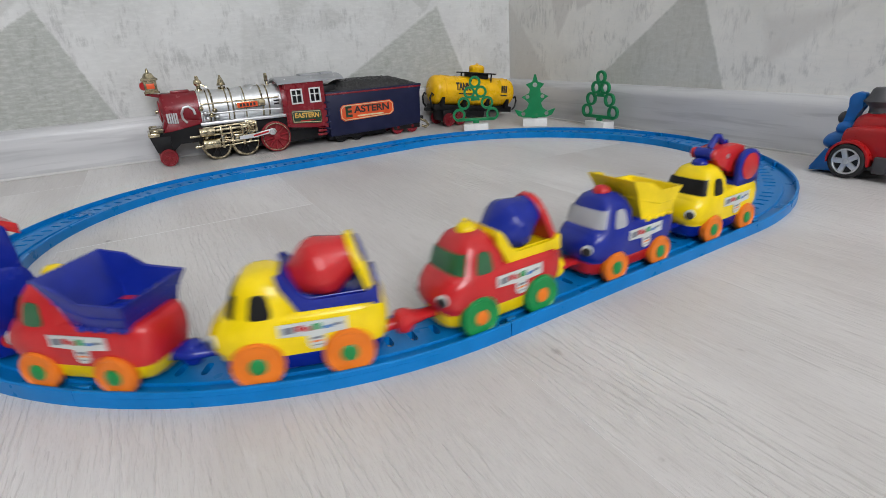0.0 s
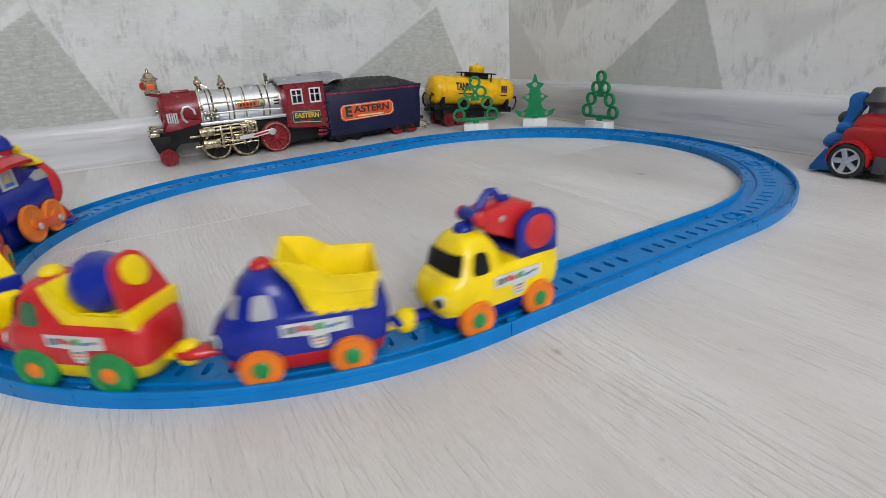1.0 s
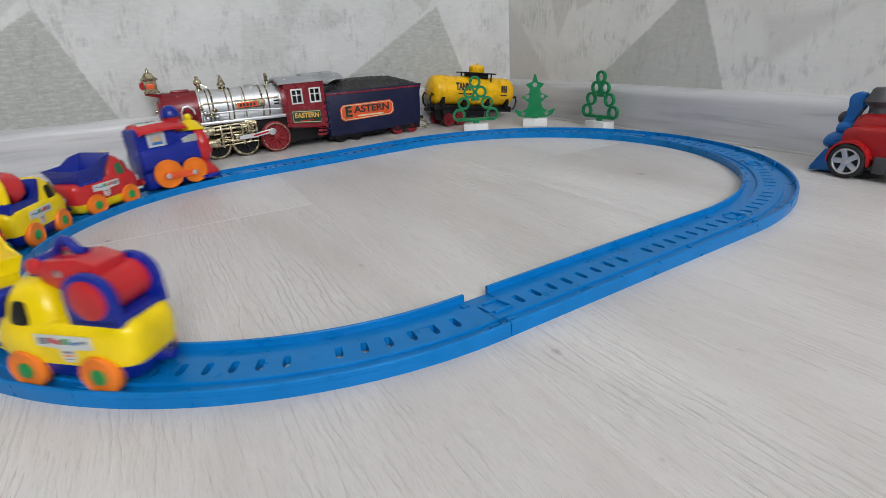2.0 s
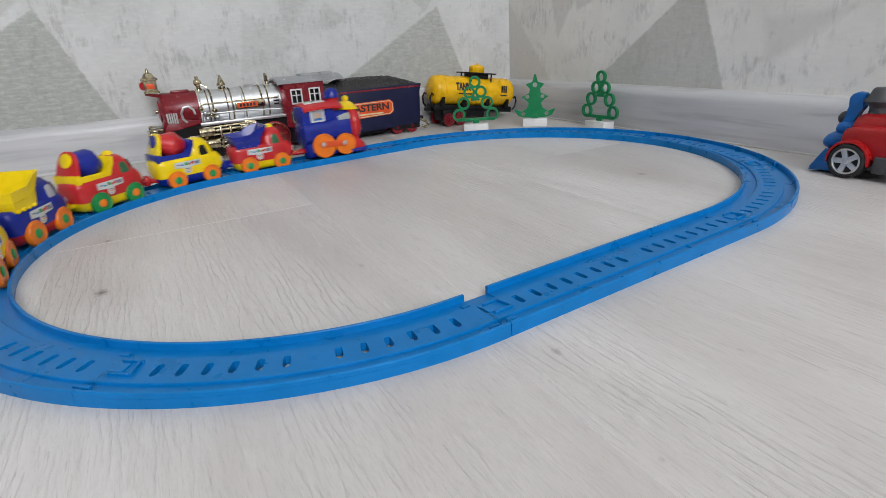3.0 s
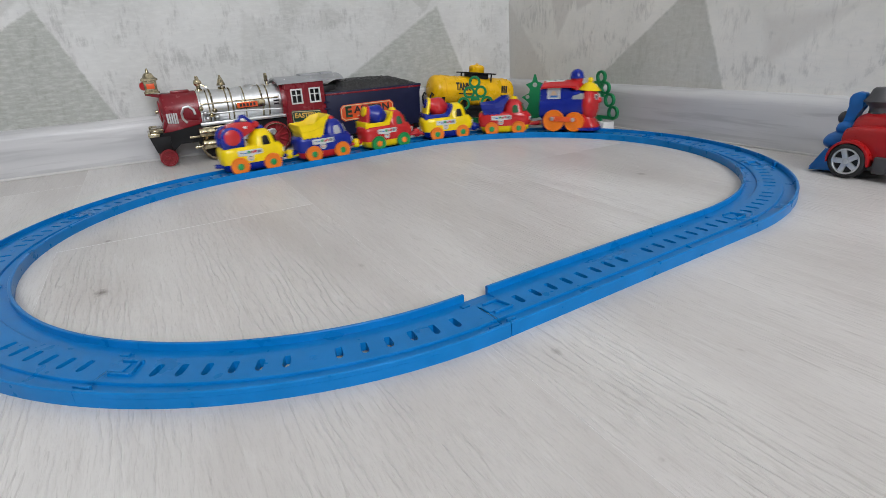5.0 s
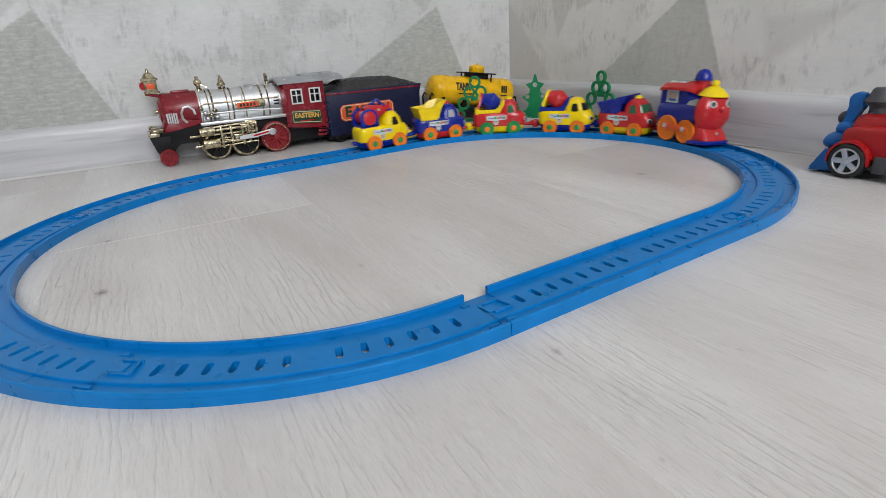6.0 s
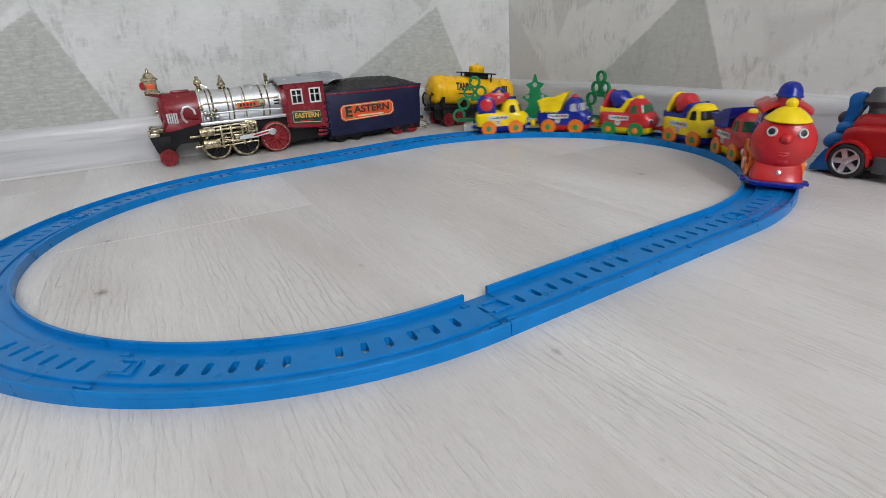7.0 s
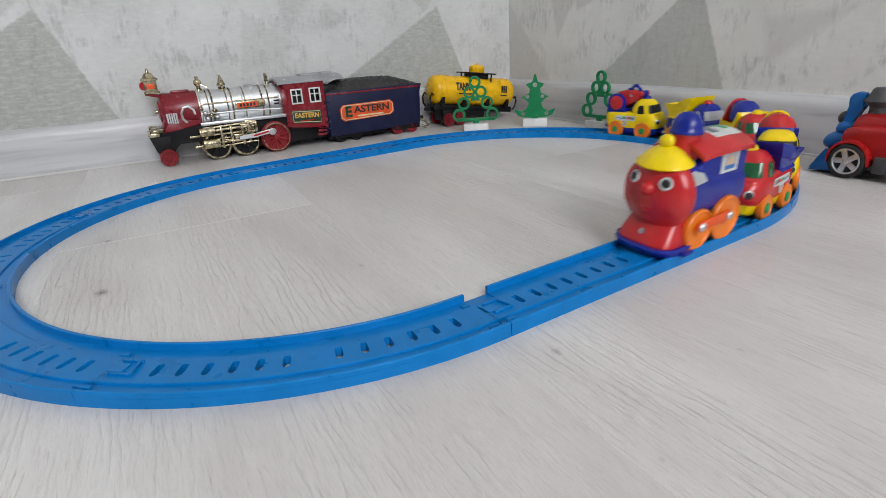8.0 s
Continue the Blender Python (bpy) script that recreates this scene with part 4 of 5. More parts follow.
# ---------------------------------------------------------------- the big steam locomotive set by the wall
def spoked_wheel(parent, x, y, z, r, tyre, rim, spoke, spokes=8, name="wheel"):
    s = 1 if y > 0 else -1
    c = (x, y, z)
    w = part(name, lathe(bmesh.new(), [(r * 0.84, -3), (r * 1.0, -3), (r * 1.04, -2.4), (r * 1.0, -1.6), (r, 2), (r * 0.96, 2.6), (r * 0.84, 2.6), (r * 0.84, -3)], c, (0, s, 0), 36), tyre, parent)
    part("rim_ring", ring(bmesh.new(), (x, y + 2.5 * s, z), r * 0.90, r * 0.045, (0, 1, 0), 36, 6), rim, w)
    bm = bmesh.new()
    for k in range(spokes):
        a = 2 * math.pi * k / spokes + 0.2
        rod(bm, (x, y + 0.8 * s, z), (x + r * 0.86 * math.cos(a), y + 0.8 * s, z + r * 0.86 * math.sin(a)), r * 0.075, 6)
    lathe(bm, [(r * 0.22, -3), (r * 0.24, 2.6), (r * 0.18, 3.4), (r * 0.05, 3.6)], c, (0, s, 0), 16)
    lathe(bm, [(r * 0.86, -1.6), (r * 0.86, -1.2)], c, (0, s, 0), 28)
    part("spokes", bm, spoke, w)
    return w


def steam_locomotive():
    w = thing("steam_locomotive", "red and silver plastic toy steam locomotive with gold gear", "toy locomotive", pose(0.110, 0.783, 0))
    X = lambda v: v - 110
    # black frame under the boiler
    bm = bmesh.new()
    prism(bm, [(X(-2), 37), (X(4), 20), (X(22), 18), (X(30), 26), (X(52), 26), (X(58), 10), (X(218), 10), (X(220), 26), (X(170), 32), (X(166), 47), (X(52), 47), (X(22), 43)], -20, 20, 0.6)
    part("frame", bm, BLACK, w)
    part("running_board", box(bmesh.new(), (X(58), -25, 44.5), (X(169), 25, 48.5), 0.6), CHROME, w)
    # boiler, smokebox
    part("boiler", lathe(bmesh.new(), [(20.5, 0), (21.5, 1), (21.5, 106), (22.4, 112)], (X(58), 0, 65.5), (1, 0, 0), 48), CHROME, w)
    bm = lathe(bmesh.new(), [(6, -2.0), (15, -1.6), (18.5, 0), (21, 1.5), (22.4, 4), (22.4, 42), (21.6, 43)], (X(18), 0, 65.5), (1, 0, 0), 48)
    prism(bm, [(X(19), 40), (X(14), 46), (X(18), 58), (X(60), 58), (X(60), 46), (X(30), 44), (X(22), 38)], -18, 18, 1.0)
    part("smokebox", bm, OXBLOOD, w)
    door = part("smokebox_door", lathe(bmesh.new(), [(14, 0), (13, 1.8), (6, 3.4), (1, 4)], (X(16.6), 0, 65.5), (-1, 0, 0), 28), OXBLOOD, w)
    part("door_knob", lathe(bmesh.new(), [(2.2, 0), (2.2, 2), (1, 3)], (X(12.8), 0, 65.5), (-1, 0, 0), 12), GOLD, door)
    part("smokebox_cap", box(bmesh.new(), (X(32), -7, 86.5), (X(54), 7, 89.6), 1.2), OXBLOOD, w)
    # plated grille and pipe loop on the smokebox side
    for s in (-1, 1):
        bm = bmesh.new()
        for k in range(5):
            rod(bm, (X(22 + k * 2.6), s * 22.3, 52 - k * 0.2), (X(22 + k * 2.6), s * 22.3, 64), 1.1, 6)
        part("grille", bm, CHROME, w)
        part("side_pipe", tube(bmesh.new(), [(X(43), s * 22.6, 51), (X(39), s * 23.2, 56), (X(38.5), s * 23.4, 63), (X(42), s * 23.2, 69.5), (X(48), s * 23.2, 70.5), (X(53), s * 23.4, 66), (X(54), s * 23.4, 60)], 1.6, 8), CHROME, w)
    # boiler bands and fittings
    for x, r in ((63, 0.9), (72, 0.9), (77, 1.3), (95, 0.9), (101, 1.2), (114, 0.9), (117, 0.9), (139, 1.3), (147, 1.1)):
        part("boiler_band", ring(bmesh.new(), (X(x), 0, 65.5), 21.7, r, (1, 0, 0), 40, 6), GOLD if x not in (63, 114) else CHROME, w)
    for s in (-1, 1):
        part("handrail", tube(bmesh.new(), [(X(62), s * 24, 71.5), (X(100), s * 24.2, 71.5), (X(140), s * 24.2, 71.5), (X(160), s * 24, 71.5)], 0.8, 8), GOLD, w)
        for x in (64, 88, 112, 140):
            part("rail_post", rod(bmesh.new(), (X(x), s * 20, 70.5), (X(x), s * 24.8, 71.5), 1.0, 8), GOLD, w)
        for k, (x, z) in enumerate(((66, 60), (73, 57), (68, 53), (78, 62), (80, 54), (62, 66))):
            part("pump_fitting", lathe(bmesh.new(), [(1.5, 0), (3.2, 0.6), (3.2, 3), (2.2, 4.4), (1.0, 5)], (X(x), s * 20.2, z), (0, s, 0), 12), GOLD if k % 2 else CHROME, w)
        part("cross_pipe", tube(bmesh.new(), [(X(62), s * 22.5, 60), (X(85), s * 23.2, 58.5), (X(110), s * 23.2, 59), (X(140), s * 23, 57), (X(160), s * 23, 56)], 0.9, 8), CHROME, w)
        p = part("boiler_plate", prism(bmesh.new(), [(X(104), 62), (X(106), 60.6), (X(140), 61.2), (X(142), 63), (X(142), 69), (X(140), 70.4), (X(106), 69.6), (X(104), 68)], s * 21.6, s * 23.6, 0.5), GOLD, w)
        part("plate_field", box(bmesh.new(), (X(106), min(s * 23.4, s * 24.1), 62.2), (X(132), max(s * 23.4, s * 24.1), 68.8), 0.2, 1), ORANGE_SIGN, p)
        for k in range(5):
            part("print_bar", box(bmesh.new(), (X(109 + k * 4.3), min(s * 24, s * 24.4), 63.6), (X(111.8 + k * 4.3), max(s * 24, s * 24.4), 67.4), 0), INK, p)
        part("steps", box(bmesh.new(), (X(151), min(s * 20, s * 22.8), 60), (X(162), max(s * 20, s * 22.8), 74), 0.6), CHROME, w)
        for z in (62, 66, 70):
            part("step_slot", box(bmesh.new(), (X(153), min(s * 22.6, s * 23.1), z), (X(160), max(s * 22.6, s * 23.1), z + 2), 0), BLACK, w)
    dome = [(4.6, 0), (4.2, 2.4), (2.6, 3.6), (2.4, 6), (4.6, 8), (5.2, 10.6), (4.2, 13.2), (2.0, 15), (2.4, 16.4), (1.6, 18.4), (0.4, 19)]
    part("steam_dome", lathe(bmesh.new(), dome, (X(66), 0, 86), n=24), GOLD, w)
    bell = part("bell_stand", lathe(bmesh.new(), [(6.4, 0), (6.0, 2), (4.8, 3), (4.6, 5)], (X(94), 0, 84.5), n=24), GOLD, w)
    part("bell", lathe(bmesh.new(), [(5.4, 7), (5.6, 7.6), (3.8, 12), (2.8, 15), (1.2, 18), (1.6, 19), (0.4, 20)], (X(94), 0, 84), n=24), GOLD, bell)
    for s in (-1, 1):
        part("bell_arm", tube(bmesh.new(), [(X(94), s * 5, 87), (X(94), s * 8, 91), (X(94), s * 7, 97), (X(94), s * 3, 100)], 1.0, 8), GOLD, bell)
        part("dome_valve", rod(bmesh.new(), (X(66), s * 2, 96), (X(76), s * 4, 90), 1.1, 8), GOLD, w)
    part("hatch", lathe(bmesh.new(), [(8, 0), (8, 2.6), (6.6, 3.6), (1, 3.8)], (X(130), 0, 85.6), n=24), CHROME, w)
    for dy in (-2.6, 2.6):
        part("whistle", lathe(bmesh.new(), [(2.2, 0), (1.2, 2), (1.0, 5), (1.8, 6), (2.0, 12), (1.4, 16), (0.4, 16.6)], (X(152), dy, 85.4), n=14), GOLD, w)
    # headlamp in a lantern frame on a bracket
    part("lamp_bracket", prism(bmesh.new(), [(X(4), 88.5), (X(26), 86), (X(34), 84), (X(30), 82), (X(20), 82), (X(4), 86.6)], -6, 6, 0.6), OXBLOOD, w)
    lamp = part("lantern", loft_z(bmesh.new(), [(88.5, X(12), 9.0, 8.4, 6), (90.5, X(12), 9.0, 8.4, 6), (91.0, X(12), 7.4, 7, 6), (103.0, X(12), 7.4, 7, 6), (103.6, X(12), 9.6, 9, 6), (105.6, X(12), 9.8, 9.2, 6), (107.5, X(12), 7.0, 6.6, 5), (112, X(12), 4.6, 4.4, 3), (113.0, X(12), 2.0, 2.0, 2), (115.5, X(12), 1.8, 1.8, 2), (118, X(12), 0.6, 0.6, 2)], 28), GOLD, w)
    for s in (-1, 1):
        part("lantern_pane", box(bmesh.new(), (X(7.6), min(s * 6.6, s * 7.6), 94), (X(16.4), max(s * 6.6, s * 7.6), 100.2), 0.4), ORANGE_SIGN, lamp)
    part("lamp_lens", lathe(bmesh.new(), [(5.2, 0), (5.0, 2), (3.6, 4.2), (0.5, 5.2)], (X(4.8), 0, 97.5), (-1, 0, 0), 18), TOMATO, lamp)
    # pilot beam with plated lamps, pilot
    part("pilot_beam", box(bmesh.new(), (X(-4), -24, 37.5), (X(9), 24, 42), 0.8), GOLD, w)
    for y in (-21, -14, 14, 21):
        part("marker_lamp", lathe(bmesh.new(), [(2.6, 0), (2.9, 1), (2.9, 8), (1.9, 9.4), (0.5, 9.8)], (X(8), y, 44.2), (-1, 0, 0), 14), GOLD, w)
    part("pilot_box", box(bmesh.new(), (X(1), -20, 42), (X(14), 20, 46.5), 0.8), GOLD, w)
    part("pilot", prism(bmesh.new(), [(X(-3), 37), (X(2), 18), (X(8), 15), (X(20), 16), (X(20), 37)], -21, 21, 0.8), BLACK, w)
    part("apron", prism(bmesh.new(), [(X(14), 41), (X(24), 42), (X(58), 47), (X(58), 52), (X(26), 58), (X(20), 52)], -21.5, 21.5, 0.8), OXBLOOD, w)
    # wheels
    for s in (-1, 1):
        spoked_wheel(w, X(13.5), s * 24, 10.6, 10.2, WHEEL_RED, WHEEL_RED, WHEEL_RED, 6)
        spoked_wheel(w, X(148), s * 27, 20.4, 19.4, WHEEL_RED, GOLD, WHEEL_RED, 10, "driving_wheel")
        spoked_wheel(w, X(108), s * 24, 18.4, 17.4, GOLD, GOLD, BLACK, 8, "driving_wheel")
        spoked_wheel(w, X(72), s * 24, 18.4, 17.4, GOLD, GOLD, BLACK, 8, "driving_wheel")
        cyl = part("cylinder", loft_x(bmesh.new(), [(X(53), 37, 4.6, 4.6, 2), (X(54), 37, 6.2, 6.2, 2), (X(72), 37, 6.2, 6.2, 2), (X(73), 37, 5.0, 5.0, 2)], 20), GOLD, w, at=pose(0, s * 27 * MM, 0))
        part("cylinder_end", rod(bmesh.new(), (X(42), 0, 33), (X(54), 0, 33), 1.6, 10), GOLD, cyl)
        cyl2 = part("cylinder", loft_x(bmesh.new(), [(X(55), 22, 4.2, 4.2, 2), (X(56), 22, 6.6, 6.6, 2), (X(76), 22, 6.6, 6.6, 2), (X(77), 22, 5.0, 5.0, 2)], 20), GOLD, w, at=pose(0, s * 28 * MM, 0))
        part("cylinder_end", rod(bmesh.new(), (X(46), 0, 20), (X(56), 0, 20.5), 1.8, 10), GOLD, cyl2)
        for z0, z1, r, m in ((42, 44, 1.3, GOLD), (38, 39, 1.5, GOLD), (33, 32.5, 1.2, GOLD), (27, 28, 1.4, GOLD), (22, 24, 1.6, GOLD), (17.5, 19, 1.2, GOLD)):
            part("guide_bar", rod(bmesh.new(), (X(70), s * 29, z0), (X(124), s * 29, z1), r, 8), m, w)
        for x, z0, z1 in ((78, 15, 42), (90, 20, 42), (104, 16, 43), (112, 18, 44), (122, 22, 44)):
            part("guide_yoke", box(bmesh.new(), (X(x), min(s * 28, s * 32), z0), (X(x + 3.2), max(s * 28, s * 32), z1), 0.7), GOLD, w)
        part("crosshead", box(bmesh.new(), (X(94), min(s * 29, s * 33), 21), (X(106), max(s * 29, s * 33), 31), 1.2), GOLD, w)
        part("link_bracket", prism(bmesh.new(), [(X(106), 40), (X(112), 46), (X(122), 46), (X(126), 42), (X(124), 30), (X(118), 26), (X(112), 32)], s * 25, s * 28, 0.6), GOLD, w)
        part("valve_rod", tube(bmesh.new(), [(X(80), s * 31, 26), (X(96), s * 31.5, 22), (X(110), s * 31.5, 30), (X(118), s * 31.5, 40)], 1.2, 8), GOLD, w)
        main = part("main_rod", prism(bmesh.new(), [(X(100), 23), (X(118), 23.4), (X(140), 27), (X(146), 25), (X(149), 28), (X(147), 32), (X(141), 32.2), (X(118), 28.6), (X(100), 28)], s * 31.2, s * 33.2, 0.5), CHROME, w)
        part("rod_inlay", prism(bmesh.new(), [(X(118), 24.8), (X(138), 28.2), (X(138), 30.4), (X(118), 27.0)], s * 33.0, s * 33.7, 0.2), TOMATO, main)
        part("crank_pin", lathe(bmesh.new(), [(4.4, 0), (4.4, 2.4), (3.2, 3.2), (2.4, 2.4), (0.5, 2.4)], (X(143), s * 32.4, 28.4), (0, s, 0), 18), CHROME, main)
    # cab
    cab = bmesh.new()
    for s in (-1, 1):
        y0, y1 = s * 25.5, s * 28
        prism(cab, [(X(169), 30), (X(222), 24), (X(222), 60.2), (X(169), 60.2)], y0, y1, 0)
        prism(cab, [(X(169), 60.2), (X(176), 60.2), (X(176), 79), (X(169), 79)], y0, y1, 0)
        prism(cab, [(X(191), 60.2), (X(201), 60.2), (X(201), 79), (X(191), 79)], y0, y1, 0)
        prism(cab, [(X(216), 60.2), (X(222), 60.2), (X(222), 79), (X(216), 79)], y0, y1, 0)
        prism(cab, [(X(169), 79), (X(222), 79), (X(222), 88), (X(169), 88)], y0, y1, 0)
    prism(cab, [(X(166.5), 30), (X(170), 30), (X(170), 86), (X(166.5), 86)], -25.4, 25.4, 0)
    part("cab", cab, OXBLOOD, w)
    # solid black box added for the shade seen through the cab windows
    part("cab_shade_fill", box(bmesh.new(), (X(172), -21, 35), (X(220), 21, 84), 0.5), BLACK, w)
    part("cab_front_arch", lathe(bmesh.new(), [(29, 0), (29.4, 1), (29.4, 6), (28.4, 7)], (X(163), 0, 64.5), (1, 0, 0), 40), OXBLOOD, w)
    part("cab_floor", box(bmesh.new(), (X(171), -25, 26), (X(221), 25, 34), 0.4), BLACK, w)
    for s in (-1, 1):
        for x0, x1 in ((175.6, 191.4), (200.6, 216.4)):
            bm = bmesh.new()
            y0, y1 = sorted((s * 25.2, s * 29.0))
            box(bm, (X(x0), y0, 59.6), (X(x0 + 1.8), y1, 79.4), 0.2, 1)
            box(bm, (X(x1 - 1.8), y0, 59.6), (X(x1), y1, 79.4), 0.2, 1)
            box(bm, (X(x0 + 1.8), y0, 59.6), (X(x1 - 1.8), y1, 61.4), 0.2, 1)
            box(bm, (X(x0 + 1.8), y0, 77.6), (X(x1 - 1.8), y1, 79.4), 0.2, 1)
            box(bm, (X(x0 + 1.8), y0 + 0.6, 70.6), (X(x1 - 1.8), y1 - 0.6, 71.7), 0, 1)
            box(bm, (X((x0 + x1) / 2 - 0.6), y0 + 0.7, 61.4), (X((x0 + x1) / 2 + 0.6), y1 - 0.7, 77.6), 0, 1)
            part("window_frame", bm, WHITE, w)
        name = part("name_panel", prism(bmesh.new(), [(X(173), 36.5), (X(175), 34.6), (X(212), 31.6), (X(214), 33.6), (X(214), 47.5), (X(212), 49.6), (X(175), 51.6), (X(173), 49.8)], s * 27.8, s * 28.8, 0.2), INK_GREEN, w)
        part("panel_border", tube(bmesh.new(), [(X(174.5), s * 28.9, 36.4), (X(212.4), s * 28.9, 33.4), (X(212.4), s * 28.9, 48), (X(174.5), s * 28.9, 50), (X(174.5), s * 28.9, 36.4)], 0.5, 6), CREAM, name)
        turn = pose(0, 0, 0, 90, 0, 0) if s < 0 else pose(0, 0, 0, 90, 0, 180)
        lettering("letters", "EASTERN", 9.0, BRASS_INK, name, Matrix.Translation((X(193.6) * MM, s * 0.0290, 0.0436)) @ turn @ pose(0, 0, 0, 0, 0, -3 if s < 0 else 3), 0.92)
        part("print_bar", box(bmesh.new(), (X(184), min(s * 28.7, s * 29.1), 36.2), (X(205), max(s * 28.7, s * 29.1), 37.6), 0), TOMATO, name)
        for k in range(3):
            part("cab_step", box(bmesh.new(), (X(206 + k), min(s * 24, s * 28), 14 + 5 * k), (X(219), max(s * 24, s * 28), 17 + 5 * k), 0.4), OXBLOOD, w)
    roof = bmesh.new()
    rows = []
    for x, d in ((160, -1.2), (162, 0), (250, 0.4), (251.5, -0.8)):
        ys = [-30 + 60 * i / 20 for i in range(21)]
        f = lambda y: 84.5 + 11.0 * math.sqrt(max(0, 1 - (y / 34) ** 2)) ** 1.0 - 0.5
        rows.append([(X(x), y, f(y) + d) for y in ys] + [(X(x), y, f(y) - 2.4 + d) for y in reversed(ys)])
    skin(roof, rows)
    rf = part("cab_roof", roof, ROOF_GREY, w)
    part("roof_vent", box(bmesh.new(), (X(196), -12, 93), (X(224), 12, 97), 1.2), ROOF_GREY, rf)
    part("roof_vent", box(bmesh.new(), (X(226), -9, 93), (X(243), 9, 97.4), 1.2), ROOF_GREY, rf)
    for x in (172, 208, 240):
        part("roof_rivet", ball(bmesh.new(), (X(x), -22, 92.0), 1.2, 10), WHITE, rf)


def tender():
    w = thing("coal_tender", "navy plastic coal tender with an orange name sign", "toy tender", pose(0.296, 0.783, 0))
    X = lambda v: v - 296
    bm = bmesh.new()
    prism(bm, [(X(224), 10), (X(300), 11), (X(366), 14), (X(367), 60), (X(371), 69), (X(371), 71), (X(224), 71), (X(222), 60)], -29, 29, 0.8)
    part("body", bm, NAVY, w)
    part("top_band", prism(bmesh.new(), [(X(223), 66.6), (X(369.4), 66.6), (X(371.4), 68.9), (X(223), 68.9)], -29.5, 29.5, 0.3), OXBLOOD, w)
    part("corner_ladder", box(bmesh.new(), (X(218), -27.5, 16), (X(223), 27.5, 64), 0.8), NAVY, w)
    for z in (22, 31, 40, 49, 58):
        part("rung", rod(bmesh.new(), (X(219.5), -29.5, z), (X(226), -29.5, z), 1.2, 8), NAVY, w)
    heap = bmesh.new()
    rnd = random.Random(4)
    nx, ny = 46, 18
    grid = []
    for i in range(nx + 1):
        row = []
        for j in range(ny + 1):
            u, v = i / nx, j / ny
            h = 15.5 * min(1, 4.2 * u + 0.25, 3.2 * (1 - u) + 0.12) ** 0.8 * (1 - (2 * v - 1) ** 4) * (1 - 0.35 * max(0, u - 0.55))
            row.append(heap.verts.new((X(227 + 141 * u), -27 + 54 * v, 69.5 + h + (rnd.random() - 0.5) * 2.0 * (0 < j < ny))))
        grid.append(row)
    for i in range(nx):
        for j in range(ny):
            heap.faces.new((grid[i][j], grid[i + 1][j], grid[i + 1][j + 1], grid[i][j + 1]))
    part("coal", heap, COAL, w, "heap of black plastic coal", sharp=12)
    bulk = box(bmesh.new(), (X(221), -24, 70), (X(240), 24, 80), 1.4)
    part("bulkhead", bulk, BLACK, w)
    for s in (-1, 1):
        out = [(X(246), 29.0), (X(318), 31.6), (X(323), 36), (X(323), 48), (X(318), 52.6), (X(246), 51.6), (X(241), 47), (X(241), 33)]
        sign = part("name_sign", prism(bmesh.new(), out, s * 28.8, s * 30.0, 0.3), ORANGE_SIGN, w, "orange-red sign with black lettering")
        part("sign_border", tube(bmesh.new(), [(a * 0.965 + X(282) * 0.035, s * 30.1, 41 + (b - 41) * 0.86) for a, b in out + out[:1]], 0.6, 6), CREAM, sign)
        turn = pose(0, 0, 0, 90, 0, 0) if s < 0 else pose(0, 0, 0, 90, 0, 180)
        at = Matrix.Translation((X(253 if s < 0 else 313) * MM, s * 0.0302, 0.0412)) @ turn
        lettering("letters", "E", 20, INK_GREEN, sign, at, 1.0, bold=0.04)
        at = Matrix.Translation((X(289 if s < 0 else 277) * MM, s * 0.0302, 0.0435)) @ turn
        lettering("letters", "ASTERN", 13.0, INK, sign, at, 1.16, bold=0.03)
        part("print_bar", box(bmesh.new(), (X(266), min(s * 29.8, s * 30.3), 34), (X(306), max(s * 29.8, s * 30.3), 36), 0), CREAM, sign)
        for x in (252, 345):
            part("bogie", box(bmesh.new(), (X(x - 22), min(s * 16, s * 25), 6), (X(x + 22), max(s * 16, s * 25), 15), 1.5), BLACK, w)
        # front wheels are black: the shade under the tender is put into their colour
        for x in (240, 264, 330, 354):
            part("wheel", lathe(bmesh.new(), [(3, -2.5), (9.4, -2.5), (9.8, -1.6), (9.2, -1), (9.2, 2), (7.6, 2.4), (6.6, 1.4), (2.8, 1.6), (2.2, 3), (0.5, 3.2)], (X(x), s * 22, 9.6), (0, s, 0), 24), OXBLOOD if x > 300 else BLACK, w)
    part("underframe", box(bmesh.new(), (X(224), -18, 4), (X(312), 18, 15), 0.8), BLACK, w)
    part("coupling_hook", tube(bmesh.new(), [(X(364), -6, 18), (X(376), -8, 16), (X(384), -10, 12), (X(388), -12, 6), (X(382), -14, 3.5), (X(376), -12, 6)], 2.0, 8), GOLD, w)
    part("coupling_bar", box(bmesh.new(), (X(366), -4, 15), (X(384), 4, 20), 0.8), BLACK, w)


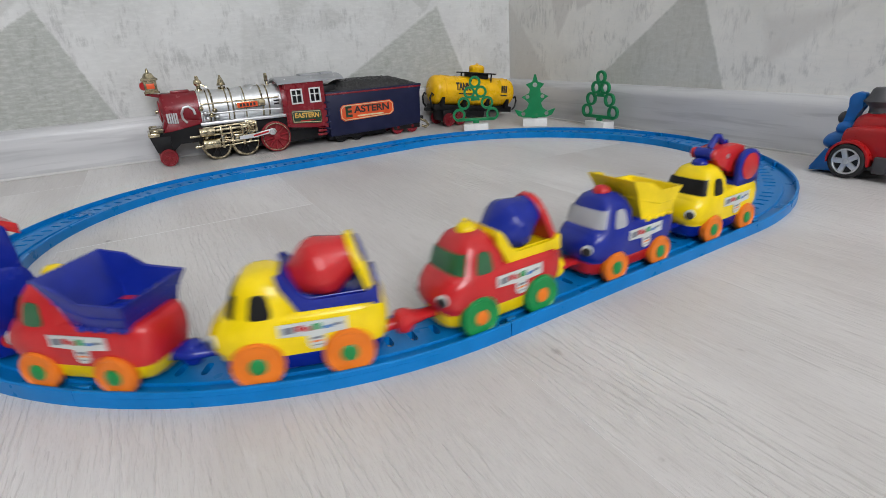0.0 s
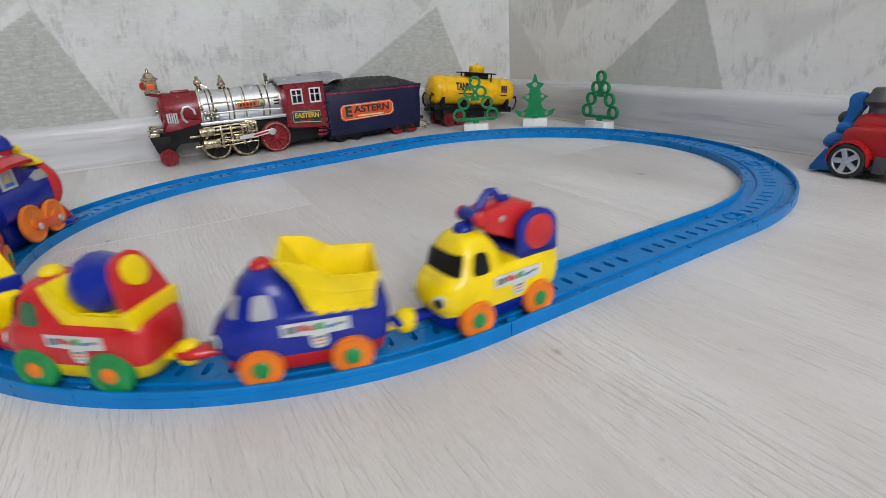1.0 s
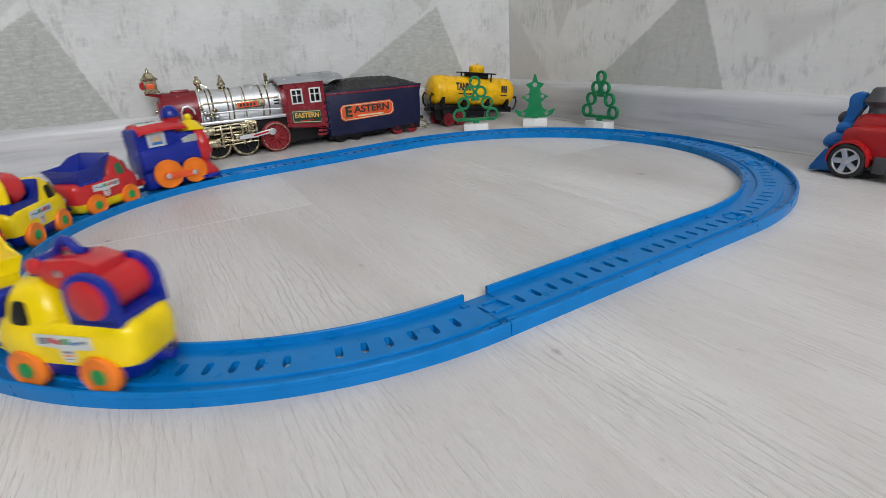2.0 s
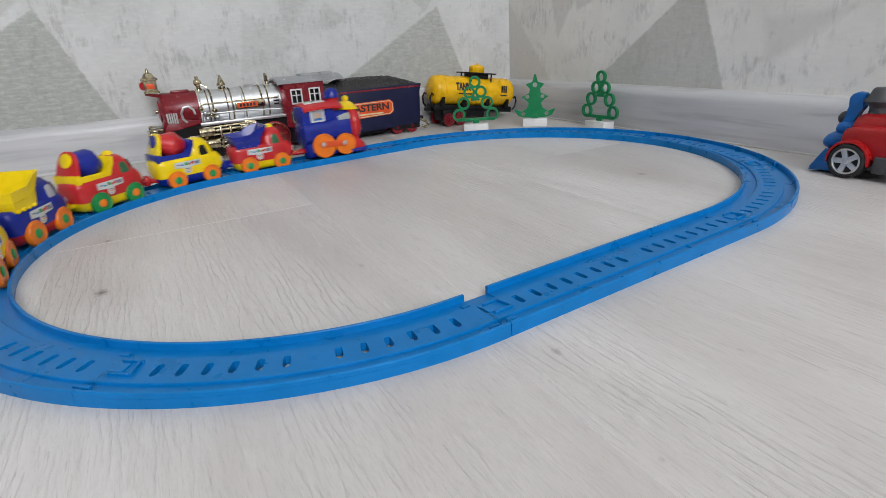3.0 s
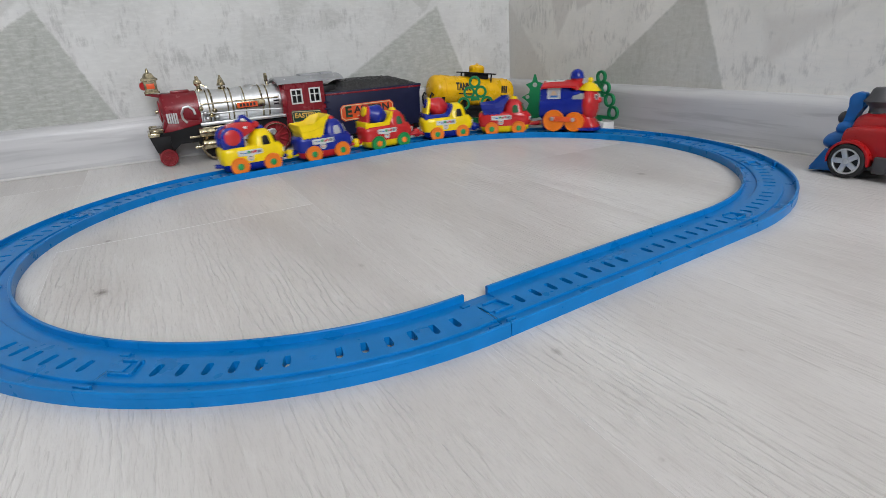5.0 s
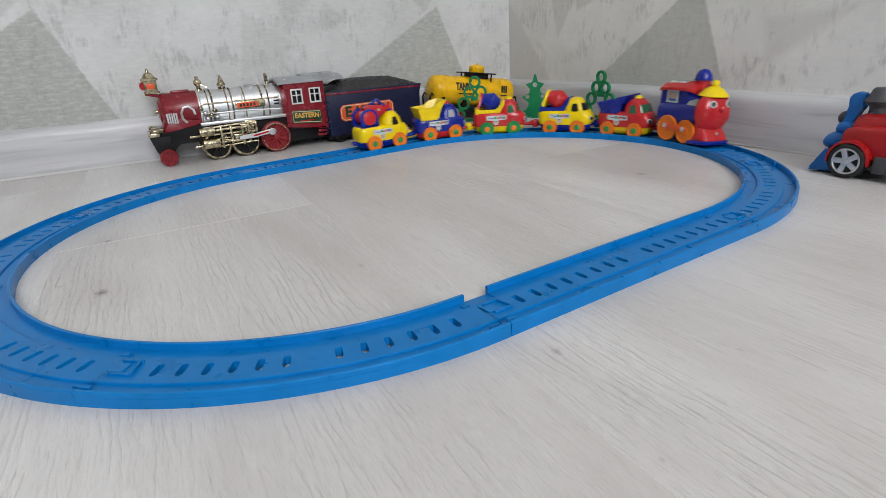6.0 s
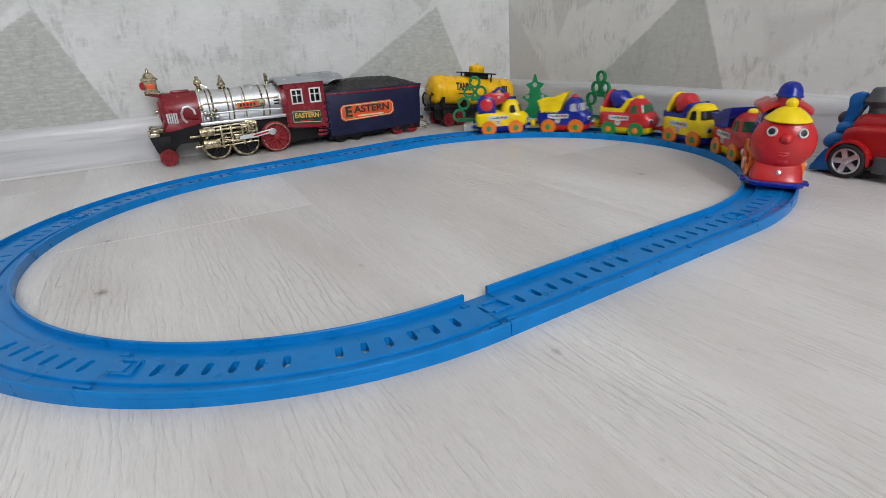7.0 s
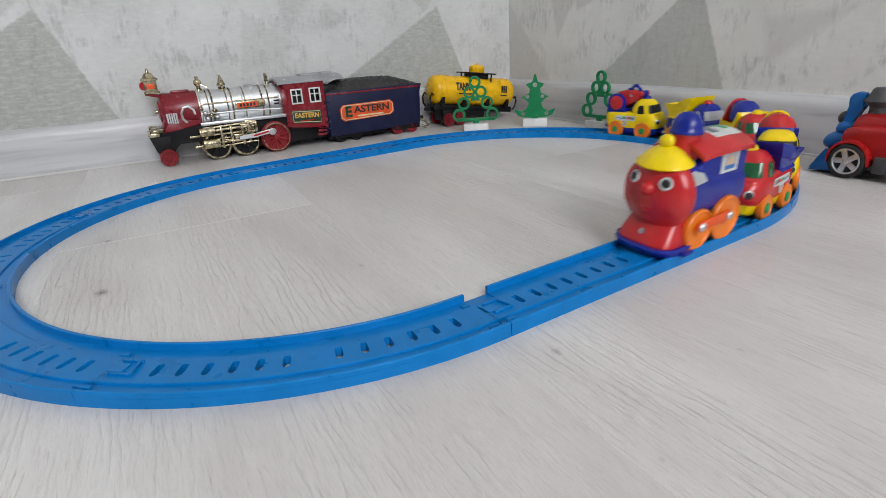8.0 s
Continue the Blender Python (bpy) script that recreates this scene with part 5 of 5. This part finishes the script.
def tank_wagon():
    """The rear bogie is off, so the tail of the wagon rests on the floor."""
    droop = 7.3
    w = thing("tank_wagon", "yellow plastic toy tank wagon leaning down on black chassis", "toy wagon", pose(0.419, 0.784, 0))
    lean = pose(0, 0, 0, 0, droop, 0)

    def tip(bm, base=0.0555):
        for v in bm.verts:
            v.co = lean @ v.co
            v.co.z += base * 1000
        return bm

    R = 22.5
    body = lathe(bmesh.new(), [(2, -19.5), (12, -18.6), (18, -16.4), (21, -13.6), (R, -9), (R, 124), (21, 128.5), (18, 131.5), (12, 133.6), (2, 134.4)], (0, 0, 0), (1, 0, 0), 44)
    part("tank", tip(body), TANK_YELLOW, w)
    for x in (0, 58, 116):
        part("tank_band", tip(ring(bmesh.new(), (x, 0, 0), R + 0.1, 0.7, (1, 0, 0), 40, 6)), TANK_YELLOW, w)
    dome = part("dome", tip(lathe(bmesh.new(), [(12.5, 17), (12.5, 33.6), (13, 34.5), (12.4, 38.5), (10, 40.6), (6, 41.6), (2.4, 41.8), (2.4, 42.8), (1.6, 43.6), (0.3, 43.8)], (66, 0, 0), n=32)), TANK_YELLOW, w)
    part("walkway", tip(box(bmesh.new(), (39, -19, 27.5), (93, 19, 29.5), 0.5)), BLACK, w)
    for x in (47, 85):
        for y in (-16, 16):
            part("walkway_strut", tip(rod(bmesh.new(), (x, y, 14), (x, y, 28), 1.2, 8)), BLACK, w)
    part("dome_collar", tip(box(bmesh.new(), (51, -14, 20), (81, 14, 28), 1.0)), BLACK, w)
    chassis = bmesh.new()
    box(chassis, (-16, -14, -31), (132, 14, -22), 1.0)
    box(chassis, (34, -18, -40), (76, 18, -30), 1.2)
    part("chassis", tip(chassis), BLACK, w)
    for x in (-4, 36, 80, 118):
        part("saddle", tip(prism(bmesh.new(), [(-20, -24), (20, -24), (21, -10), (15, -17), (8, -20.5), (0, -21.6), (-8, -20.5), (-15, -17), (-21, -10)], x - 3, x + 3, 0.4, "yz")), BLACK, w)
    for x, k in ((-17, -1), (134, 1)):
        part("end_rail", tip(tube(bmesh.new(), [(x, -13, -27), (x + k * 5, -13, -22), (x + k * 7, -13, -12), (x + k * 4, -13, -5), (x + k * 1, -13, -8)], 1.5, 8)), BLACK, w)
        part("end_rail", tip(tube(bmesh.new(), [(x, 13, -27), (x + k * 5, 13, -22), (x + k * 7, 13, -12), (x + k * 4, 13, -5), (x + k * 1, 13, -8)], 1.5, 8)), BLACK, w)
    for s in (-1, 1):
        for x in (-6, 14):
            part("wheel", lathe(bmesh.new(), [(3, -2.5), (10.0, -2.5), (10.4, -1.6), (9.8, -1), (9.8, 2), (8, 2.4), (7, 1.4), (2.8, 1.6), (2.2, 3), (0.5, 3.2)], (x + 8, s * 22, 10.2), (0, s, 0), 24), OXBLOOD, w)
    part("bogie", box(bmesh.new(), (-6, -18, 8), (30, 18, 25), 1.2), BLACK, w)
    part("coupling_bar", tip(box(bmesh.new(), (-26, -3, -33), (-12, 3, -28), 0.8)), BLACK, w)
    for s in (-1, 1):
        turn = pose(0, 0, 0, 90, 0, 0) if s < 0 else pose(0, 0, 0, 90, 0, 180)
        base = Matrix.Translation((0, 0, 0.0555)) @ lean
        lettering("letters", "TANK", 15.5, INK, w, base @ Matrix.Translation((0.030, s * 0.0218, 0.0065)) @ turn @ pose(0, 0, 0, -13, 0, 0), 0.62, bold=0.05)
        for k in range(3):
            b = prism(bmesh.new(), [(103 + 4 * k, 0), (105.6 + 4 * k, 0), (105.6 + 4 * k, 11), (103 + 4 * k, 11)], s * 22.0, s * 23.0, 0)
            part("print_bar", tip(b), INK, w)
        b = prism(bmesh.new(), [(22, -4.6), (50, -4.6), (50, -2.8), (22, -2.8)], s * 22.0, s * 22.9, 0)
        part("print_bar", tip(b), INK, w)
        b = prism(bmesh.new(), [(102, -5), (115, -5), (115, -3.4), (102, -3.4)], s * 22.0, s * 22.8, 0)
        part("print_bar", tip(b), INK, w)


steam_locomotive()
tender()
tank_wagon()


# ---------------------------------------------------------------- toy trees on white blocks
def circle_pts(cx, cz, r, n=20, flip=False):
    a = [(cx + r * math.cos(2 * math.pi * i / n), cz + r * math.sin(2 * math.pi * i / n)) for i in range(n)]
    return a[::-1] if flip else a


def tree_base(w):
    part("block", box(bmesh.new(), (-18, -10, 0), (18, 10, 11.5), 0.8), WHITE, w, "white plastic block foot")
    part("stem", box(bmesh.new(), (-4.5, -2, 10), (4.5, 2, 18), 0.5), TREE_GREEN, w)


def ring_tree(at):
    """Flat cut-out fir of joined rings."""
    w = thing("toy_tree", "green plastic toy fir of open rings on white block", "toy tree", at, "toy trees along the track")
    tree_base(w)
    bm = bmesh.new()
    rings_at = [(-24.5, 24, 9.2), (24.5, 24, 9.2), (-17, 40.5, 9.0), (17, 40.5, 9.0), (-8.4, 56, 8.4), (8.4, 56, 8.4), (0, 70, 8.4)]
    for x, z, r in rings_at:
        lathe(bm, [(r, -1.9), (r + 0.2, -1.5), (r + 0.2, 1.5), (r, 1.9), (r - 3.0, 1.9), (r - 3.2, 1.5), (r - 3.2, -1.5), (r - 3.0, -1.9), (r, -1.9)], (x, 0, z), (0, 1, 0), 26)
    prism(bm, [(-26, 14.9), (26, 14.9), (26, 19.2), (-26, 19.2)], -1.9, 1.9, 0.3)
    prism(bm, [(-7, 44), (7, 44), (5, 50), (-5, 50)], -1.7, 1.7, 0.3)
    part("fir", bm, TREE_GREEN, w)


def spruce_tree(at):
    """Flat cut-out spruce with round holes."""
    w = thing("toy_tree", "green plastic toy spruce with round holes on white block", "toy tree", at, "toy trees along the track")
    tree_base(w)
    half = [(3, 73.5), (4.5, 64), (15, 60.5), (8.5, 54), (9.5, 48), (22, 42.5), (14, 37.5), (10, 33), (13, 26), (21, 21), (34, 25), (28, 15.5), (19, 12.6), (5, 12.2)]
    half = [(a * 0.9, b) for a, b in half]
    outline = [(0, 75)] + [(a - 1.2 if b == 73.5 else a, b) for a, b in half] + [(-(a - 1.2 if b == 73.5 else a), b) for a, b in half[::-1]]
    loops = [outline] + [circle_pts(x, z, r, 18, True) for x, z, r in ((0, 59.5, 3.4), (-11.0, 42.6, 2.9), (11.0, 42.6, 2.9), (-17.2, 17.8, 3.0), (17.2, 17.8, 3.0))]
    flat = [p for lp in loops for p in lp]
    bm = bmesh.new()
    front = [bm.verts.new((a, -1.9, b)) for a, b in flat]
    back = [bm.verts.new((a, 1.9, b)) for a, b in flat]
    for tri in geometry.tessellate_polygon([[Vector((a, b, 0)) for a, b in lp] for lp in loops]):
        bm.faces.new([front[i] for i in tri]), bm.faces.new([back[i] for i in reversed(tri)])
    k = 0
    for lp in loops:
        for i in range(len(lp)):
            p, q = k + i, k + (i + 1) % len(lp)
            bm.faces.new((front[p], front[q], back[q], back[p]))
        k += len(lp)
    part("spruce", bm, TREE_GREEN, w)


ring_tree(pose(0.4265, 0.6905, 0, 0, 0, -31))
spruce_tree(pose(0.5150, 0.6640, 0, 0, 0, -37))
ring_tree(pose(0.5540, 0.5690, 0, 0, 0, -89))


# ---------------------------------------------------------------- chunky locomotive by the skirting
def chunky_locomotive():
    """Faces along the wall; x runs from its nose to its tail, y is across."""
    w = thing("chunky_toy_locomotive", "red plastic toy engine with blue front and silver wheels", "toy locomotive", pose(0.532, 0.233, 0, 0, 0, -90))
    w.scale = (0.8, 0.8, 0.8)
    # local: -x is the nose (towards the corner), +y is the wall side
    bm = loft_x(bmesh.new(), [(-14, 33, 18, 12, 4), (-12, 34, 21, 16, 4.5), (0, 36, 23, 19, 4.5), (30, 37, 24, 20, 4.5), (90, 38, 24, 21, 4.5), (92, 38, 22, 19, 4.5)], 40)
    part("body", bm, TOMATO, w)
    part("boiler", loft_x(bmesh.new(), [(-9, 48, 12, 11, 2.6), (-6, 49, 15.5, 14, 2.6), (2, 51, 16.5, 15.5, 2.6), (86, 52, 17, 16, 2.6), (88, 52, 15, 14, 2.6)], 36), TOMATO, w)
    part("chassis", box(bmesh.new(), (-6, -20, 9), (88, 20, 21), 2), DARK_GREY, w)
    for x in (30, 52):
        part("axle_box", box(bmesh.new(), (x - 6, -29, 9), (x + 6, -20, 26), 1.5), DARK_GREY, w)
    for s in (-1, 1):
        for x in (0, 72):
            arch = bmesh.new()
            pts = [(x + 20.6 * math.cos(a), 19.5 + 20.6 * math.sin(a)) for a in [math.pi * k / 14 for k in range(-1, 16)]]
            pts += [(x + 18.6 * math.cos(a), 19.5 + 18.6 * math.sin(a)) for a in [math.pi * k / 14 for k in range(15, -2, -1)]]
            prism(arch, pts, s * 18, s * 30, 0.8)
            part("wheel_arch", arch, TOMATO, w)
            tyre = part("wheel", lathe(bmesh.new(), [(11, -6), (16.4, -6), (17.8, -4.6), (18.2, 0), (17.8, 4.6), (16.2, 6), (14.4, 6.2), (13.6, 5.0), (12.4, 3.4)], (x, s * 25, 18.2), (0, s, 0), 40), RUBBER, w)
            rim = bmesh.new()
            lathe(rim, [(13.8, 3.2), (13.8, 5.4), (13.2, 5.8), (12.2, 5.8), (11.8, 5.2), (11.8, 3.2), (13.8, 3.2)], (x, s * 25, 18.2), (0, s, 0), 32)
            part("rim", rim, CHROME, tyre)
            part("brake_disc", lathe(bmesh.new(), [(13, 0.6), (12.8, 1.4), (2, 1.6)], (x, s * 25, 18.2), (0, s, 0), 28), RUBBER, tyre)
            for k in range(5):
                a = 2 * math.pi * k / 5 + 0.62
                c, sn = math.cos(a), math.sin(a)
                pts = [(x + d * c - o * sn, 18.2 + d * sn + o * c) for d, o in ((1.5, -2.6), (12, -2.9), (12.6, 0), (12, 2.9), (1.5, 2.6))]
                part("spoke", prism(bmesh.new(), pts, s * 27.2, s * 30.0, 0.4), CHROME, tyre)
            part("hub", lathe(bmesh.new(), [(3.4, 3), (3.2, 5.4), (2, 6.0), (0.4, 6.1)], (x, s * 25, 18.2), (0, s, 0), 18), CHROME, tyre)
    # blue front: cowcatcher, buffer steps, lamp arm
    cow = prism(bmesh.new(), [(-40, 2), (-36, 10), (-27, 26), (-16, 30), (-16, 4)], -22, 22, 1.2)
    part("cowcatcher", cow, COBALT, w)
    for k in range(-3, 4):
        part("cowcatcher_rib", rod(bmesh.new(), (-39.5, k * 6, 4), (-27, k * 5.4, 26), 1.6, 8), COBALT, w)
    part("front_step", loft_x(bmesh.new(), [(-35, 33, 11, 4.4, 2.2), (-33, 33.2, 14, 7.4, 2.2), (-28, 34, 16, 9.8, 2.2), (-18, 35, 17, 10.4, 2.3), (-9, 35, 16, 9, 2.4)], 28), COBALT, w)
    part("front_step", loft_x(bmesh.new(), [(-27, 47, 6, 3.0, 2.2), (-25.4, 47.4, 9, 5.6, 2.2), (-22, 48, 11, 7.4, 2.2), (-13, 49, 12, 7.8, 2.3), (-5, 49, 11, 7, 2.4)], 28), COBALT, w)
    part("nose_lamp", ball(bmesh.new(), (-24.5, 6, 57), 7.6, 22), DARK_GREY, w)
    arm = bmesh.new()
    outer = [(-25, 44), (-22, 54), (-18.5, 62), (-18, 68), (-20.5, 73), (-21, 79), (-18.5, 83.6), (-13, 86), (-7, 85), (-4, 80.5), (-4.6, 75), (-8, 70.5), (-9.5, 64), (-12, 54), (-14, 44)]
    prism(arm, outer, -5, 5, 2.0)
    part("lamp_arm", arm, COBALT, w)
    part("chimney", lathe(bmesh.new(), [(9.4, 60), (8.8, 66), (8.4, 70), (8.8, 72), (14.4, 77), (14.8, 78), (13.4, 79.2), (10.6, 84), (8.8, 89), (7, 91), (1, 91.6)], (7, 0, 0), n=32), DARK_GREY, w)
    part("dome", lathe(bmesh.new(), [(11, 56), (11, 63), (8.5, 68), (4, 70.6), (0.5, 71)], (56, 0, 0), n=28), COBALT, w)


chunky_locomotive()

# ---------------------------------------------------------------- floor boards
bm = bmesh.new()
box(bm, (WEST * 1000, SOUTH * 1000, -40), (EAST * 1000, NORTH * 1000, -0.06), 0)
# near-white layer in the gaps paints the highlight along the boards' bevelled edges
floor = single("floor", bm, painted("board_joint_highlight", (0.90, 0.895, 0.89), 30, 0.6), "whitewashed wood laminate floor in long boards", "floor", kind="structure")
BOARD, LONG = 0.1936, 1.285


def board_mesh(w, l):
    bm = bmesh.new()
    box(bm, (0, 0, -0.3), (w, l, 0), 0.05, 1)
    return finish(bm, "board", FLOOR_MAT)


def boards():
    """Boards run away from the wall with the track alongside; each row has its own stagger."""
    k0 = math.floor((WEST + 0.081) / BOARD)
    k1 = math.ceil((EAST + 0.081) / BOARD)
    ends = {-1: 0.72, 0: 0.4642, 1: 0.02, 2: 0.4728, 3: -0.05}
    cache = {}
    for k in range(k0, k1):
        x0, x1 = max(WEST, -0.081 + k * BOARD), min(EAST, -0.081 + (k + 1) * BOARD)
        if x1 - x0 < 0.002:
            continue
        e = ends.get(k, (0.37 * k * k) % LONG)
        y = e - LONG * math.ceil((e - SOUTH) / LONG)
        while y < NORTH:
            a, b = max(y, SOUTH), min(y + LONG, NORTH)
            if b - a > 0.005:
                wide = k in (-1, 0)
                gx, gy = (0.00016, 0.0013) if wide else (0.0002, 0.0003)
                west, east = (gx / 2 if k == 0 else 0.00004), (gx / 2 if k == -1 else 0.00004)
                gx = west + east
                key = (round(x1 - x0 - gx, 5), round(b - a - gy, 5))
                if key not in cache:
                    cache[key] = board_mesh(key[0] * 1000, key[1] * 1000)
                ob = new("board", cache[key])
                ob.parent = floor
                ob.location = (x0 + west, a + gy / 2, 0)
            y += LONG


boards()


# ---------------------------------------------------------------- what moves
def motions():
    steps = [k / 15 for k in range(121)]
    # it runs leaning outwards, on its outer wheels
    lean = Matrix.Translation((0, 0.018, 0.005)) @ Matrix.Rotation(radians(-3.5), 4, "X") @ Matrix.Translation((0, -0.018, -0.005))
    walk(loco, [(t, on_track(gone(t) + LEAD, 0.0145, (0.0, 0.0015), 0.015, 0.14) @ lean) for t in steps])
    for wh, x, z, r, s in loco_wheels:
        walk(wh, [(t, pose(x * MM, 17.9 * s * MM, z * MM, 0, math.degrees((gone(t) - gone(0)) / 0.013), 0)) for t in steps])
    for rr, s in loco_rods:
        rows = []
        for t in steps:
            a = (gone(t) - gone(0)) / 0.013 + (0 if s > 0 else 1.6)
            rows.append((t, pose(0.003 * math.sin(a), 0, 0.003 * math.cos(a))))
        walk(rr, rows)
    for k, (w, wheels) in enumerate(train):
        walk(w, [(t, on_track(gone(t) - k * SPACING, 0.018, SLACK[k])) for t in steps])
        for wh in wheels:
            at = wh.matrix_basis.translation.copy()
            walk(wh, [(t, pose(*at, 0, math.degrees((gone(t) - gone(0)) / 0.0092), 0)) for t in steps])


motions()
